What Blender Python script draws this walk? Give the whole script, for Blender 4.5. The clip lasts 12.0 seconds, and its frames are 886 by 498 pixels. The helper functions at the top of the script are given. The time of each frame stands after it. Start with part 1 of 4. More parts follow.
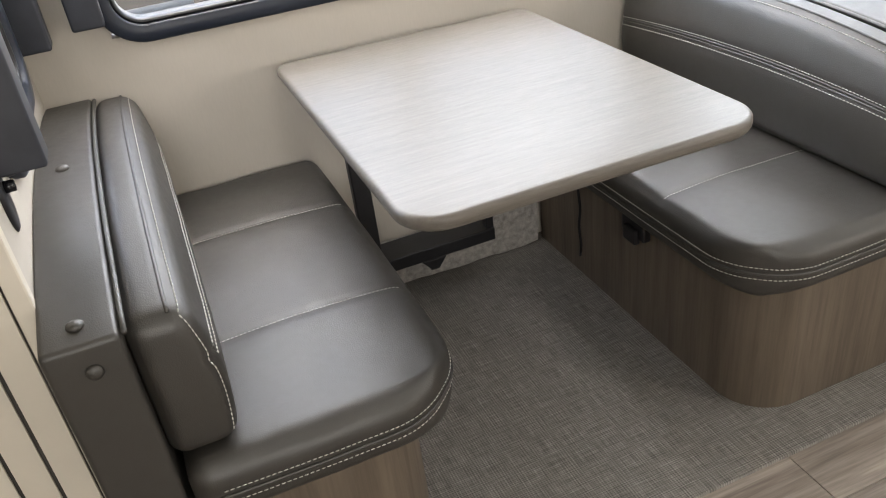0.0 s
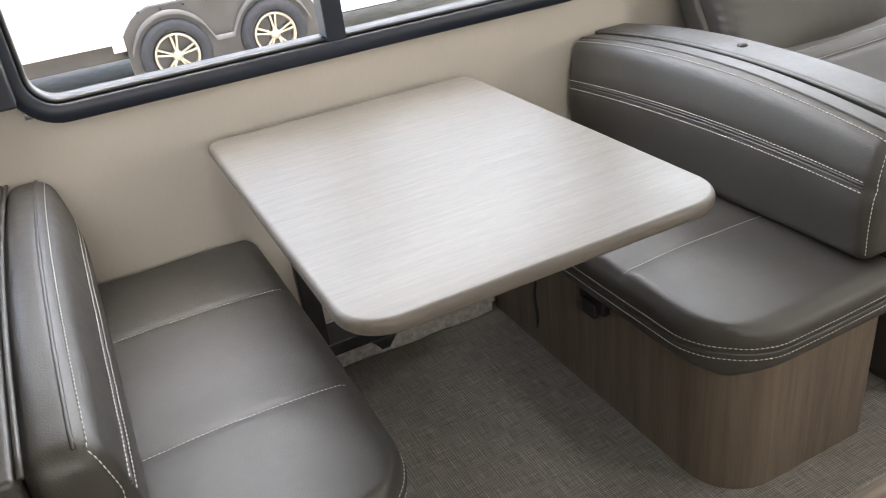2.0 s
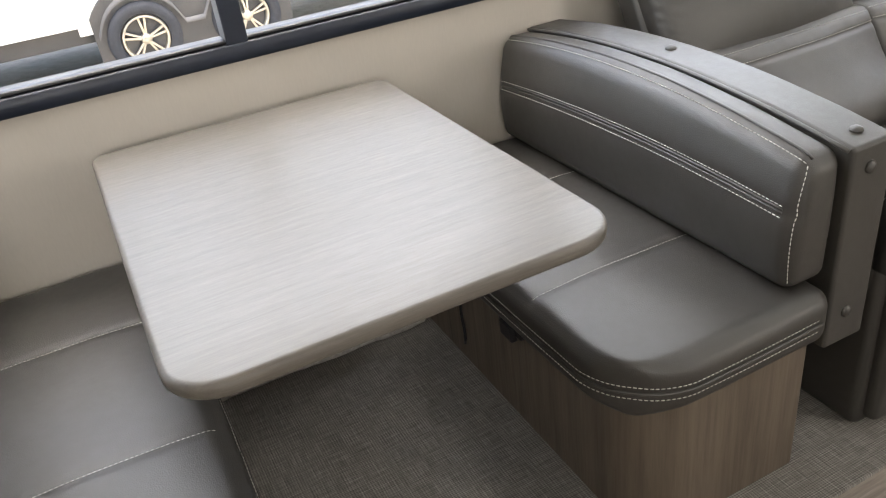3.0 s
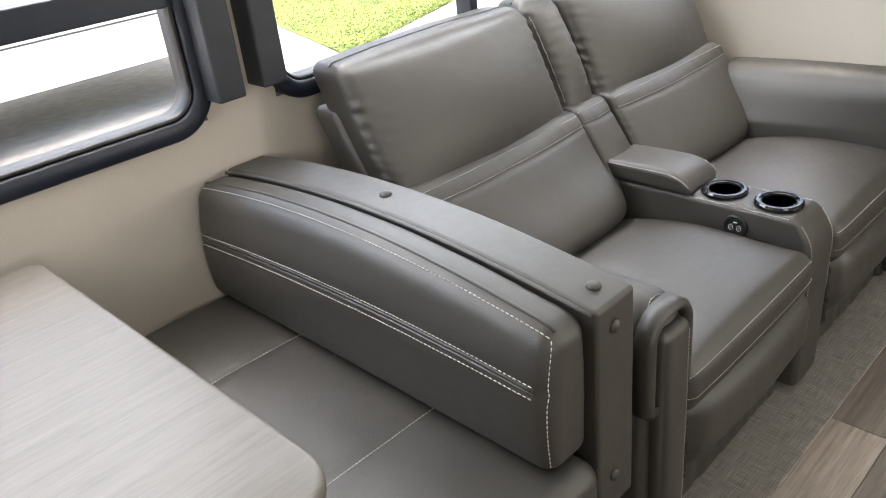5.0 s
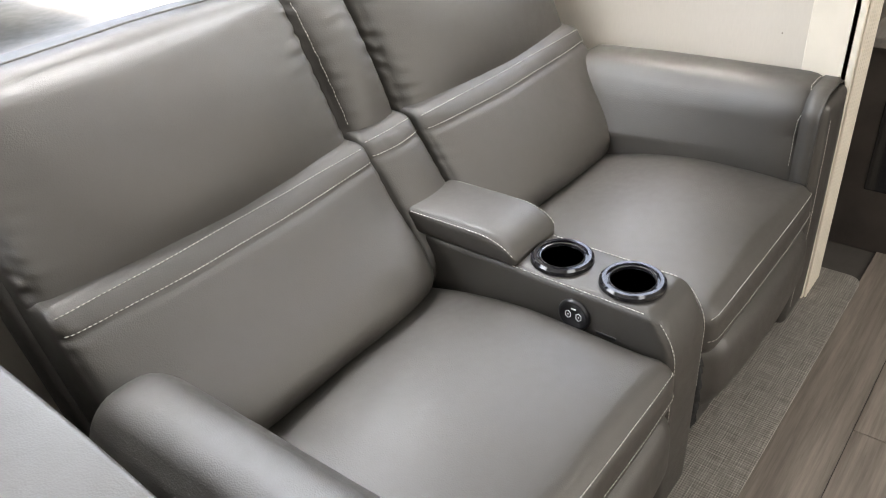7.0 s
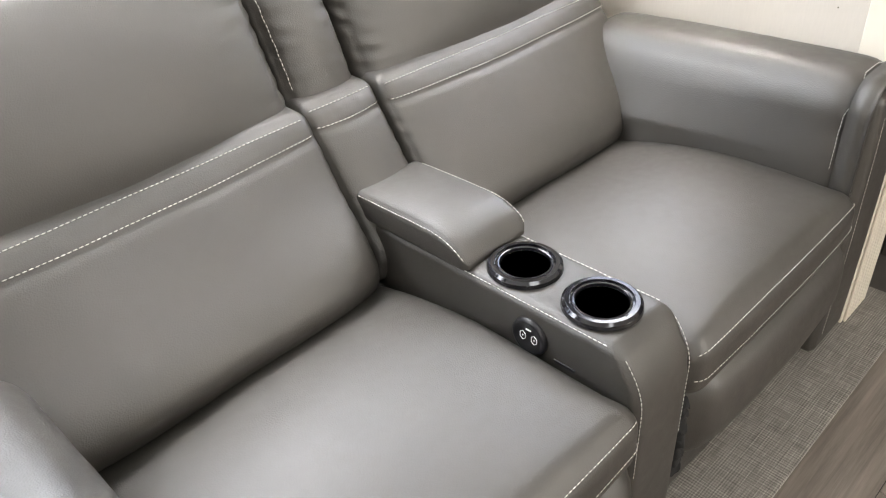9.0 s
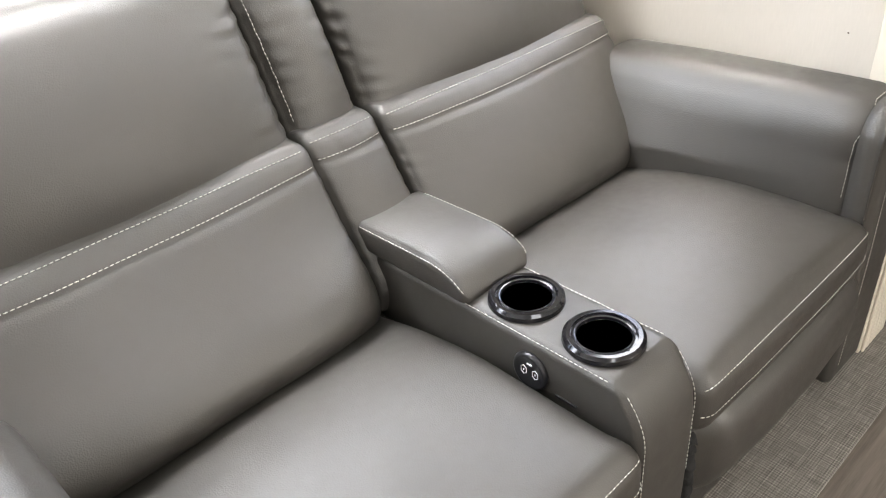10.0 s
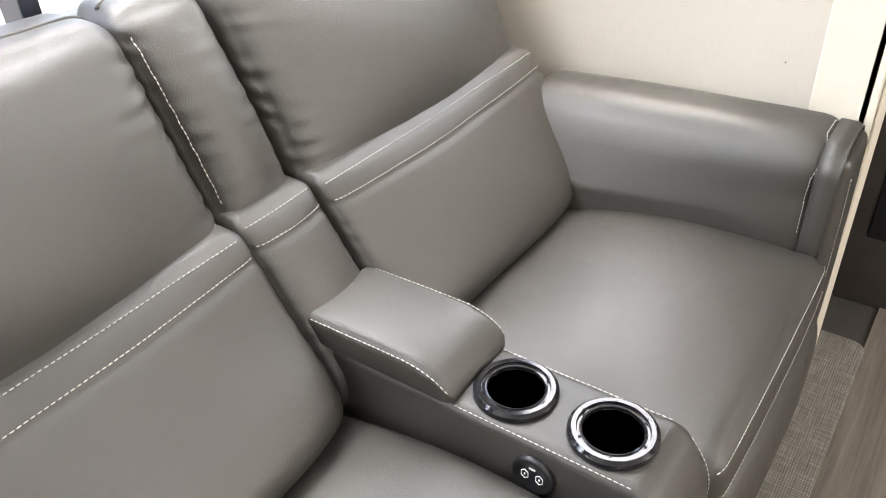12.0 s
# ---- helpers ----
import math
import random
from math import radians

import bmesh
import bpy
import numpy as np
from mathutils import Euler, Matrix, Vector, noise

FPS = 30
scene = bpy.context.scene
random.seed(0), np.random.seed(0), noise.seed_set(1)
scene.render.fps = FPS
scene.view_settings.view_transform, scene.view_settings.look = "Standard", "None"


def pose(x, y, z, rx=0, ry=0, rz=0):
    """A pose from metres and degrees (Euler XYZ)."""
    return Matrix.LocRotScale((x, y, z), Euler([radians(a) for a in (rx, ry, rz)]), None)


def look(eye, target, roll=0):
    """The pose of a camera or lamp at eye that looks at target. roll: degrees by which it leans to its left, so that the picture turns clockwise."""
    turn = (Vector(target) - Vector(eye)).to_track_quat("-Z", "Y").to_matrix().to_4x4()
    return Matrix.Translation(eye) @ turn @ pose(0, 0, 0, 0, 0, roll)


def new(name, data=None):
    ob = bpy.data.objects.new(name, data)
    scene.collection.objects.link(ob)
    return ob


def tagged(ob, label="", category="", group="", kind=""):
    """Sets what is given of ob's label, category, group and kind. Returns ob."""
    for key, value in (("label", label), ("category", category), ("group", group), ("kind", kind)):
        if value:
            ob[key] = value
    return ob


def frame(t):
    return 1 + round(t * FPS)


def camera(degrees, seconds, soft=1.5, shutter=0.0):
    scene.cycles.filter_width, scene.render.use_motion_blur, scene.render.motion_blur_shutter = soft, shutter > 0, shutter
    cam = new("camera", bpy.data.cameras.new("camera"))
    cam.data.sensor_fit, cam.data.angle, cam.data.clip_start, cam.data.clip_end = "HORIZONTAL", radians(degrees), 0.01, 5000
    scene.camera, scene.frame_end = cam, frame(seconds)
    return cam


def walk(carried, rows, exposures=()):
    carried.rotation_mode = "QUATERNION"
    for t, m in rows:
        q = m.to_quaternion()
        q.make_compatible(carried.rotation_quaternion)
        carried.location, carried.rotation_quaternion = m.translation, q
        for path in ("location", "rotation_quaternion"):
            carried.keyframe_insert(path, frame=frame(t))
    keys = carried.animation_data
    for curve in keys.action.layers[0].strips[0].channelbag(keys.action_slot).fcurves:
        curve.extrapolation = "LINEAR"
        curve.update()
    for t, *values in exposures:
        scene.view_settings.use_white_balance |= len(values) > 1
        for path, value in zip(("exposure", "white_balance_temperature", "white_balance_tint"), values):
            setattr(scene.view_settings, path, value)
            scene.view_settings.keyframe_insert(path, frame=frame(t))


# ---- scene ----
cam = camera(58.4, 12.0, soft=1.1)
EXPOSURE = 3.26
PATH = [
    (0, (0.366, 0.57, 1.26), (0.919, 2.181, 0.211), -7.7),
    (0.5, (0.391, 0.496, 1.285), (0.899, 2.15, 0.284), -6.5),
    (1, (0.394, 0.535, 1.285), (0.913, 2.212, 0.327), -7.1),
    (1.5, (0.405, 0.626, 1.285), (1.017, 2.274, 0.331), -7.3),
    (2, (0.424, 0.684, 1.266), (1.123, 2.293, 0.307), -7.5),
    (2.5, (0.555, 0.697, 1.258), (1.217, 2.298, 0.258), -8.1),
    (4.5, (0.8, 0.89, 1.315), (1.822, 2.305, 0.338), -6.2),
    (5, (0.929, 0.941, 1.305), (2.136, 2.239, 0.378), -6.5),
    (5.5, (1.17, 0.97, 1.305), (2.464, 2.191, 0.392), -6.6),
    (6, (1.357, 1.024, 1.285), (2.672, 2.185, 0.324), -5.3),
    (6.5, (1.498, 1.097, 1.249), (2.808, 2.218, 0.235), -4.9),
    (7, (1.615, 1.153, 1.244), (2.894, 2.244, 0.159), -4.3),
    (9, (1.897, 1.149, 1.152), (3.026, 2.339, 0.008), -3.6),
    (9.5, (1.919, 1.142, 1.15), (3.036, 2.366, 0.03), -4.4),
    (10, (1.933, 1.142, 1.153), (3.049, 2.39, 0.059), -4.7),
    (10.5, (1.919, 1.152, 1.165), (3.051, 2.397, 0.085), -4.7),
    (11, (1.942, 1.228, 1.184), (3.113, 2.422, 0.087), -4.3),
    (11.5, (1.966, 1.326, 1.192), (3.211, 2.419, 0.071), -3.0),
    (12, (1.981, 1.372, 1.195), (3.306, 2.35, 0.061), -2.9),
]
walk(cam, [(t, look(eye, target, roll)) for t, eye, target, roll in PATH], exposures=[(t, EXPOSURE + e) for t, e in ((0.0, 0.05), (2.5, -0.08), (4.5, -0.22), (5.5, -0.05), (7.0, 0.2), (9.0, 0.48), (12.0, 0.46))])


# ---------------------------------------------------------------- light
SUN_EL, SUN_AZ = radians(82), radians(50)
world = bpy.data.worlds.new("sky")
scene.world = world
world.use_nodes = True
wt = world.node_tree
sky = wt.nodes.new("ShaderNodeTexSky")
sky.sky_type, sky.sun_disc = "NISHITA", False
sky.sun_elevation, sky.sun_rotation = SUN_EL, SUN_AZ
sky.air_density, sky.dust_density, sky.ozone_density = 1.2, 7.0, 1.0
wt.nodes["Background"].inputs[1].default_value = 0.13
wt.links.new(sky.outputs[0], wt.nodes["Background"].inputs[0])
sun = new("sun", bpy.data.lights.new("sun", "SUN"))
sun.data.energy, sun.data.angle, sun.data.color = 1.6, radians(0.5), (1.0, 0.96, 0.9)
sun.matrix_world = look(Vector((math.sin(SUN_AZ) * math.cos(SUN_EL), math.cos(SUN_AZ) * math.cos(SUN_EL), math.sin(SUN_EL))) * 20, (0, 0, 0))


def area_lamp(name, eye, target, sx, sy, watts, colour):
    """An area lamp: daylight in a window's opening, or added fill without one."""
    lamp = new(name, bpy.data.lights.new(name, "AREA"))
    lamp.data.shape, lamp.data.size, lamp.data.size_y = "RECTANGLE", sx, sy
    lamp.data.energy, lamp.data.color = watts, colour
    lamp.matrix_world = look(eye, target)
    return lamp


area_lamp("daylight_dinette_window", (1.0, 2.425, 1.47), (1.0, 1.6, 1.1), 1.26, 0.42, 1.9, (1.0, 0.985, 0.96))
area_lamp("daylight_sofa_window", (2.5, 2.425, 1.47), (2.5, 1.6, 1.1), 1.16, 0.42, 1.8, (0.97, 0.985, 1.0))
area_lamp("daylight_west_window", (0.145, 2.03, 1.47), (1.0, 2.03, 1.0), 0.42, 0.42, 0.25, (1.0, 0.97, 0.92))
area_lamp("daylight_east_window", (3.395, 1.95, 1.47), (2.5, 1.95, 1.1), 0.42, 0.42, 0.45, (1.0, 0.97, 0.92))
# Added fill from the unseen side; no window, door or vent is built there.
area_lamp("fill_south_west", (0.2, -1.19, 1.42), (0.2, 1.0, 1.1), 1.3, 0.55, 5.6, (1.0, 0.96, 0.9))
area_lamp("fill_south_east", (3.55, -1.19, 1.05), (3.0, 1.0, 0.6), 0.62, 1.7, 7.8, (1.0, 0.94, 0.86))
area_lamp("fill_overhead", (2.45, 0.85, 2.045), (2.45, 0.85, 0.0), 0.5, 0.5, 0.7, (0.96, 0.98, 1.0))


# ---------------------------------------------------------------- materials
def material(name):
    m = bpy.data.materials.new(name)
    m.use_nodes = True
    return m, m.node_tree.nodes, m.node_tree.links, m.node_tree.nodes["Principled BSDF"]


def coords(nodes, links, scale=(1, 1, 1), turn=(0, 0, 0)):
    tc, mp = nodes.new("ShaderNodeTexCoord"), nodes.new("ShaderNodeMapping")
    mp.inputs["Scale"].default_value, mp.inputs["Rotation"].default_value = scale, turn
    links.new(tc.outputs["Object"], mp.inputs[0])
    return mp.outputs[0]


def noise_tex(nodes, links, vec, scale, detail=4, rough=0.55):
    n = nodes.new("ShaderNodeTexNoise")
    n.inputs["Scale"].default_value, n.inputs["Detail"].default_value, n.inputs["Roughness"].default_value = scale, detail, rough
    links.new(vec, n.inputs["Vector"])
    return n.outputs[0]


def ramp(nodes, links, fac, stops):
    r = nodes.new("ShaderNodeValToRGB")
    e = r.color_ramp.elements
    while len(e) < len(stops):
        e.new(0.5)
    for k, (p, c) in zip(e, stops):
        k.position, k.color = p, (*c, 1)
    links.new(fac, r.inputs[0])
    return r.outputs[0]


def mixed(nodes, links, a, b, fac=0.5, mode="MULTIPLY"):
    m = nodes.new("ShaderNodeMix")
    m.data_type, m.blend_type = "RGBA", mode
    for k, v in ((6, a), (7, b), (0, fac)):
        if isinstance(v, (int, float)):
            m.inputs[k].default_value = v
        elif isinstance(v, tuple):
            m.inputs[k].default_value = (*v, 1)
        else:
            links.new(v, m.inputs[k])
    return m.outputs[2]


def bump(nodes, links, bsdf, height, strength, dist, before=None):
    b = nodes.new("ShaderNodeBump")
    b.inputs["Strength"].default_value, b.inputs["Distance"].default_value = strength, dist
    links.new(height, b.inputs["Height"])
    if before:
        links.new(before, b.inputs["Normal"])
    links.new(b.outputs[0], bsdf.inputs["Normal"])
    return b.outputs[0]


def plain(name, colour, rough=0.5, metal=0.0, vary=0.12, scale=30.0, relief=0.15):
    """A painted, moulded or metal surface with faint mottling."""
    m, n, l, b = material(name)
    v = coords(n, l)
    f = noise_tex(n, l, v, scale)
    lo, hi = tuple(c * (1 - vary) for c in colour), tuple(min(1, c * (1 + vary)) for c in colour)
    l.new(ramp(n, l, f, [(0.3, lo), (0.7, hi)]), b.inputs["Base Color"])
    b.inputs["Roughness"].default_value, b.inputs["Metallic"].default_value = rough, metal
    if relief:
        bump(n, l, b, noise_tex(n, l, v, scale * 12, 3), relief, 0.0006)
    return m


def make_leather(name, colour, rough=0.43):
    m, n, l, b = material(name)
    v = coords(n, l)
    big, mid = noise_tex(n, l, v, 3.5, 3), noise_tex(n, l, v, 60, 4)
    c1 = ramp(n, l, big, [(0.3, tuple(c * 0.9 for c in colour)), (0.7, tuple(c * 1.1 for c in colour))])
    c2 = ramp(n, l, mid, [(0.3, (0.9, 0.9, 0.9)), (0.7, (1, 1, 1))])
    l.new(mixed(n, l, c1, c2, 1.0), b.inputs["Base Color"])
    l.new(ramp(n, l, mid, [(0.2, (rough - 0.05,) * 3), (0.8, (rough + 0.07,) * 3)]), b.inputs["Roughness"])
    b.inputs["Specular IOR Level"].default_value = 0.95
    vor = n.new("ShaderNodeTexVoronoi")
    vor.inputs["Scale"].default_value = 480
    l.new(v, vor.inputs["Vector"])
    low = bump(n, l, b, noise_tex(n, l, v, 7, 2), 0.10, 0.006)
    bump(n, l, b, vor.outputs[0], 0.32, 0.0006, low)
    return m


LEATHER = make_leather("grey_leatherette", (0.030, 0.0266, 0.0220), 0.51)
THREAD = plain("pale_thread", (0.56, 0.55, 0.51), 0.8, vary=0.08, scale=200, relief=0)
BLACK = plain("black_plastic", (0.012, 0.012, 0.014), 0.35, vary=0.2)
GLOSS = plain("glossy_black_plastic", (0.008, 0.008, 0.01), 0.09, vary=0.1, relief=0)
GLOSS.node_tree.nodes["Principled BSDF"].inputs["Specular IOR Level"].default_value = 0.5
NAVY = plain("black_window_frame", (0.013, 0.018, 0.031), 0.42, vary=0.15)
FELT = plain("black_dust_cloth", (0.010, 0.010, 0.010), 0.95, vary=0.3, scale=120, relief=0.6)
VALANCE = plain("dark_grey_valance_vinyl", (0.030, 0.033, 0.042), 0.5, vary=0.12)
ICON = plain("pale_print", (0.75, 0.77, 0.8), 0.5, vary=0.03, relief=0)
CREAM = plain("cream_trim_paint", (0.66, 0.61, 0.52), 0.5, vary=0.04, scale=8)
GROOVE = plain("groove_shadow_board", (0.05, 0.045, 0.04), 0.8, vary=0.1)
RUBBER = plain("tyre_rubber", (0.03, 0.03, 0.032), 0.8, vary=0.2)
RIM = plain("cast_alloy", (0.5, 0.44, 0.34), 0.35, 0.85, vary=0.1)
TRAILER = plain("white_trailer_skin", (0.8, 0.8, 0.78), 0.35, vary=0.05, scale=2)
TRAILER_LOW = plain("grey_fender_metal", (0.060, 0.054, 0.047), 0.45, 0.0, vary=0.2, scale=5)
FENDER = plain("worn_grey_fender_lip", (0.11, 0.10, 0.088), 0.4, 0.0, vary=0.2, scale=5)
CHAR = plain("charcoal_cabinet", (0.045, 0.038, 0.034), 0.5, vary=0.25, scale=10)


def make_wallboard(name, colour):
    m, n, l, b = material(name)
    v = coords(n, l)
    f = noise_tex(n, l, v, 2.2, 5)
    g = noise_tex(n, l, coords(n, l, (260, 260, 40)), 1, 3)
    c = ramp(n, l, f, [(0.3, tuple(k * 0.94 for k in colour)), (0.7, tuple(k * 1.04 for k in colour))])
    l.new(mixed(n, l, c, ramp(n, l, g, [(0.25, (0.95,) * 3), (0.75, (1,) * 3)]), 1.0), b.inputs["Base Color"])
    b.inputs["Roughness"].default_value = 0.6
    bump(n, l, b, g, 0.12, 0.0006)
    return m


WALL = make_wallboard("vinyl_wallboard", (0.52, 0.48, 0.42))
CEIL = make_wallboard("white_ceiling_board", (0.8, 0.79, 0.76))


def make_wood(name, dark, light, along, scale=1.0, rough=0.45, lines=0.6, random_tint=False):
    """Wood print with the grain along one axis (0 x, 1 y, 2 z)."""
    m, n, l, b = material(name)
    st = [26 * scale, 26 * scale, 26 * scale]
    st[along] = 1.3 * scale
    v = coords(n, l, tuple(st))
    if random_tint:
        info, add = n.new("ShaderNodeObjectInfo"), n.new("ShaderNodeVectorMath")
        add.operation = "ADD"
        mul = n.new("ShaderNodeMath")
        mul.operation, mul.inputs[1].default_value = "MULTIPLY", 57.0
        l.new(info.outputs["Random"], mul.inputs[0])
        l.new(v, add.inputs[0])
        l.new(mul.outputs[0], add.inputs[1])
        v = add.outputs[0]
    f, g = noise_tex(n, l, v, 1.0, 6, 0.65), noise_tex(n, l, v, 5.0, 4, 0.7)
    c = ramp(n, l, f, [(0.28, dark), (0.5, tuple((p + q) / 2 for p, q in zip(dark, light))), (0.72, light)])
    c = mixed(n, l, c, ramp(n, l, g, [(0.35, (1 - lines * 0.5,) * 3), (0.6, (1, 1, 1))]), 1.0)
    if random_tint:
        c = mixed(n, l, c, ramp(n, l, info.outputs["Random"], [(0.0, (0.55, 0.54, 0.53)), (1.0, (1.25, 1.22, 1.2))]), 1.0)
    l.new(c, b.inputs["Base Color"])
    l.new(ramp(n, l, g, [(0.3, (rough + 0.12,) * 3), (0.7, (rough,) * 3)]), b.inputs["Roughness"])
    bump(n, l, b, g, 0.3, 0.0008)
    return m


TABLETOP = make_wood("pale_linear_laminate", (0.118, 0.106, 0.09), (0.165, 0.149, 0.128), 0, 4.6, 0.36, 0.22)
BASEWOOD = make_wood("grey_brown_laminate", (0.095, 0.073, 0.053), (0.165, 0.131, 0.097), 2, 0.7, 0.42, 0.4)
PLANK = make_wood("grey_oak_vinyl_plank", (0.19, 0.162, 0.14), (0.46, 0.41, 0.36), 0, 0.8, 0.42, 0.6, True)
COUNTER = make_wood("grey_counter_laminate", (0.16, 0.15, 0.14), (0.24, 0.225, 0.21), 0, 1.0, 0.4, 0.3)


def make_weave():
    m, n, l, b = material("woven_vinyl_floor")
    v = coords(n, l)
    waves = []
    for d, s in (("X", 210), ("Y", 260)):
        w = n.new("ShaderNodeTexWave")
        w.bands_direction = d
        w.inputs["Scale"].default_value, w.inputs["Distortion"].default_value = s / 6.28 * 1.6, 1.2
        w.inputs["Detail Scale"].default_value = 3.0
        l.new(v, w.inputs["Vector"])
        waves.append(w.outputs["Fac"])
    weave = mixed(n, l, waves[0], waves[1], 0.5, "MIX")
    sx = noise_tex(n, l, coords(n, l, (16, 420, 1)), 1, 3)
    sy = noise_tex(n, l, coords(n, l, (420, 16, 1)), 1, 3)
    yarn = mixed(n, l, sx, sy, 0.5, "MIX")
    c = ramp(n, l, yarn, [(0.36, (0.13, 0.12, 0.107)), (0.5, (0.23, 0.215, 0.193)), (0.64, (0.37, 0.35, 0.32))])
    c = mixed(n, l, c, ramp(n, l, weave, [(0.25, (0.55,) * 3), (0.7, (1, 1, 1))]), 1.0)
    l.new(c, b.inputs["Base Color"])
    b.inputs["Roughness"].default_value = 0.62
    bump(n, l, b, weave, 0.8, 0.0012)
    return m


WEAVE = make_weave()


def make_ground(name, dark, light, scale, rough=0.9):
    m, n, l, b = material(name)
    v = coords(n, l)
    f, g = noise_tex(n, l, v, scale, 6, 0.6), noise_tex(n, l, v, scale * 14, 4)
    c = ramp(n, l, f, [(0.3, dark), (0.7, light)])
    l.new(mixed(n, l, c, ramp(n, l, g, [(0.3, (0.75,) * 3), (0.7, (1,) * 3)]), 1.0), b.inputs["Base Color"])
    b.inputs["Roughness"].default_value = rough
    bump(n, l, b, g, 0.5, 0.01)
    return m


CONCRETE = make_ground("sunlit_concrete", (0.27, 0.25, 0.22), (0.36, 0.34, 0.3), 0.7)
GRASS = make_ground("mown_grass", (0.050, 0.078, 0.007), (0.115, 0.145, 0.014), 2.2)
CARPET = make_ground("shaggy_grey_carpet", (0.3, 0.28, 0.26), (0.65, 0.62, 0.58), 60)


def make_glass():
    m, n, l, b = material("window_glass")
    b.inputs["Base Color"].default_value = (0.97, 0.98, 0.98, 1)
    b.inputs["Transmission Weight"].default_value, b.inputs["Roughness"].default_value = 1.0, 0.0
    b.inputs["IOR"].default_value = 1.03
    return m


GLASS = make_glass()


# ---------------------------------------------------------------- mesh helpers
def finish(name, me, mat, parent=None, label="", smooth=True):
    me.materials.append(mat)
    if smooth:
        me.polygons.foreach_set("use_smooth", [True] * len(me.polygons))
    ob = new(name, me)
    if parent:
        ob.parent = parent
    if label:
        ob["label"] = label
    return ob


def part(name, bm, mat, parent=None, label="", smooth=True):
    me = bpy.data.meshes.new(name)
    bmesh.ops.recalc_face_normals(bm, faces=bm.faces)
    bm.to_mesh(me)
    bm.free()
    return finish(name, me, mat, parent, label, smooth)


def thing(name, label, category, at=(0, 0, 0), group="", kind=""):
    ob = new(name)
    ob.location = at
    return tagged(ob, label, category, group, kind)


def add_box(bm, lo, hi, bevel=0.0, segs=2):
    """A bevelled box between two corners, added to bm."""
    got = bmesh.ops.create_cube(bm, size=1.0)
    mid, dim = (Vector(lo) + Vector(hi)) / 2, Vector(hi) - Vector(lo)
    for v in got["verts"]:
        v.co = Vector((v.co.x * dim.x, v.co.y * dim.y, v.co.z * dim.z)) + mid
    if bevel:
        edges = list({e for v in got["verts"] for e in v.link_edges})
        bmesh.ops.bevel(bm, geom=edges, offset=bevel, segments=segs, affect="EDGES", profile=0.5)
    return bm


def boxes(name, mat, parent, items, bevel=0.0, label="", segs=2):
    bm = bmesh.new()
    for lo, hi in items:
        add_box(bm, lo, hi, bevel, segs)
    return part(name, bm, mat, parent, label, smooth=False)


def spaced(lo, hi, r, inner, edge=4):
    """Stations along one axis, closer together in the rounded edges."""
    a = [lo + r * k / edge for k in range(edge)]
    b = [lo + r + (hi - lo - 2 * r) * k / inner for k in range(inner + 1)]
    return a + b + [hi - r + r * k / edge for k in range(1, edge + 1)]


class Soft:
    """An upholstered block: rounded edges, swollen faces, and a bend given by warp."""

    def __init__(self, lo, hi, r, puff=(0, 0, 0), warp=None, crease=0.0, seed=0.0, cells=(10, 6, 8)):
        self.lo, self.hi, self.r, self.puff, self.warp, self.crease, self.seed, self.cells = Vector(lo), Vector(hi), r, puff, warp, crease, seed, cells

    def at(self, p, lift=0.0):
        lo, hi, r = self.lo, self.hi, self.r
        core = Vector([min(max(p[k], lo[k] + r), hi[k] - r) for k in range(3)])
        d = Vector(p) - core
        n = d.normalized() if d.length > 1e-9 else Vector((0, 0, 1))
        q = core + n * (r + lift)
        u = [(2 * p[k] - lo[k] - hi[k]) / (hi[k] - lo[k]) for k in range(3)]
        for k in range(3):
            a, b = [j for j in range(3) if j != k]
            swell = (max(0, 1 - u[a] ** 2) * max(0, 1 - u[b] ** 2)) ** 0.85
            q[k] += math.copysign(abs(u[k]) ** 6, u[k]) * self.puff[k] * swell
        if self.crease:
            w = noise.noise(Vector((q.x * 9 + self.seed, q.y * 9, q.z * 9))) + 0.5 * noise.noise(Vector((q.x * 26, q.y * 26 + self.seed, q.z * 20)))
            q += n * w * self.crease
        return self.warp(q) if self.warp else q

    def mesh(self, name, mat, parent, label=""):
        ax = [spaced(self.lo[k], self.hi[k], self.r, self.cells[k]) for k in range(3)]
        ids, verts, faces = {}, [], []

        def vert(i, j, k):
            if (i, j, k) not in ids:
                ids[i, j, k] = len(verts)
                verts.append(self.at((ax[0][i], ax[1][j], ax[2][k])))
            return ids[i, j, k]

        last = [len(a) - 1 for a in ax]
        for k in range(3):
            a, b = [(1, 2), (2, 0), (0, 1)][k]
            for end in (0, last[k]):
                for i in range(last[a]):
                    for j in range(last[b]):
                        quad = []
                        for di, dj in ((0, 0), (1, 0), (1, 1), (0, 1)):
                            idx = [0, 0, 0]
                            idx[k], idx[a], idx[b] = end, i + di, j + dj
                            quad.append(vert(*idx))
                        faces.append(quad if end else quad[::-1])
        me = bpy.data.meshes.new(name)
        me.from_pydata(verts, [], faces)
        return finish(name, me, mat, parent, label)

    def line(self, points, lift=0.0012, step=0.004):
        """A path over the block's surface through the given points of its box."""
        out = []
        for a, b in zip(points, points[1:]):
            a, b = Vector(a), Vector(b)
            k = max(1, int((b - a).length / step))
            out += [self.at(a.lerp(b, i / k), lift) for i in range(k)]
        return out + [self.at(points[-1], lift)]


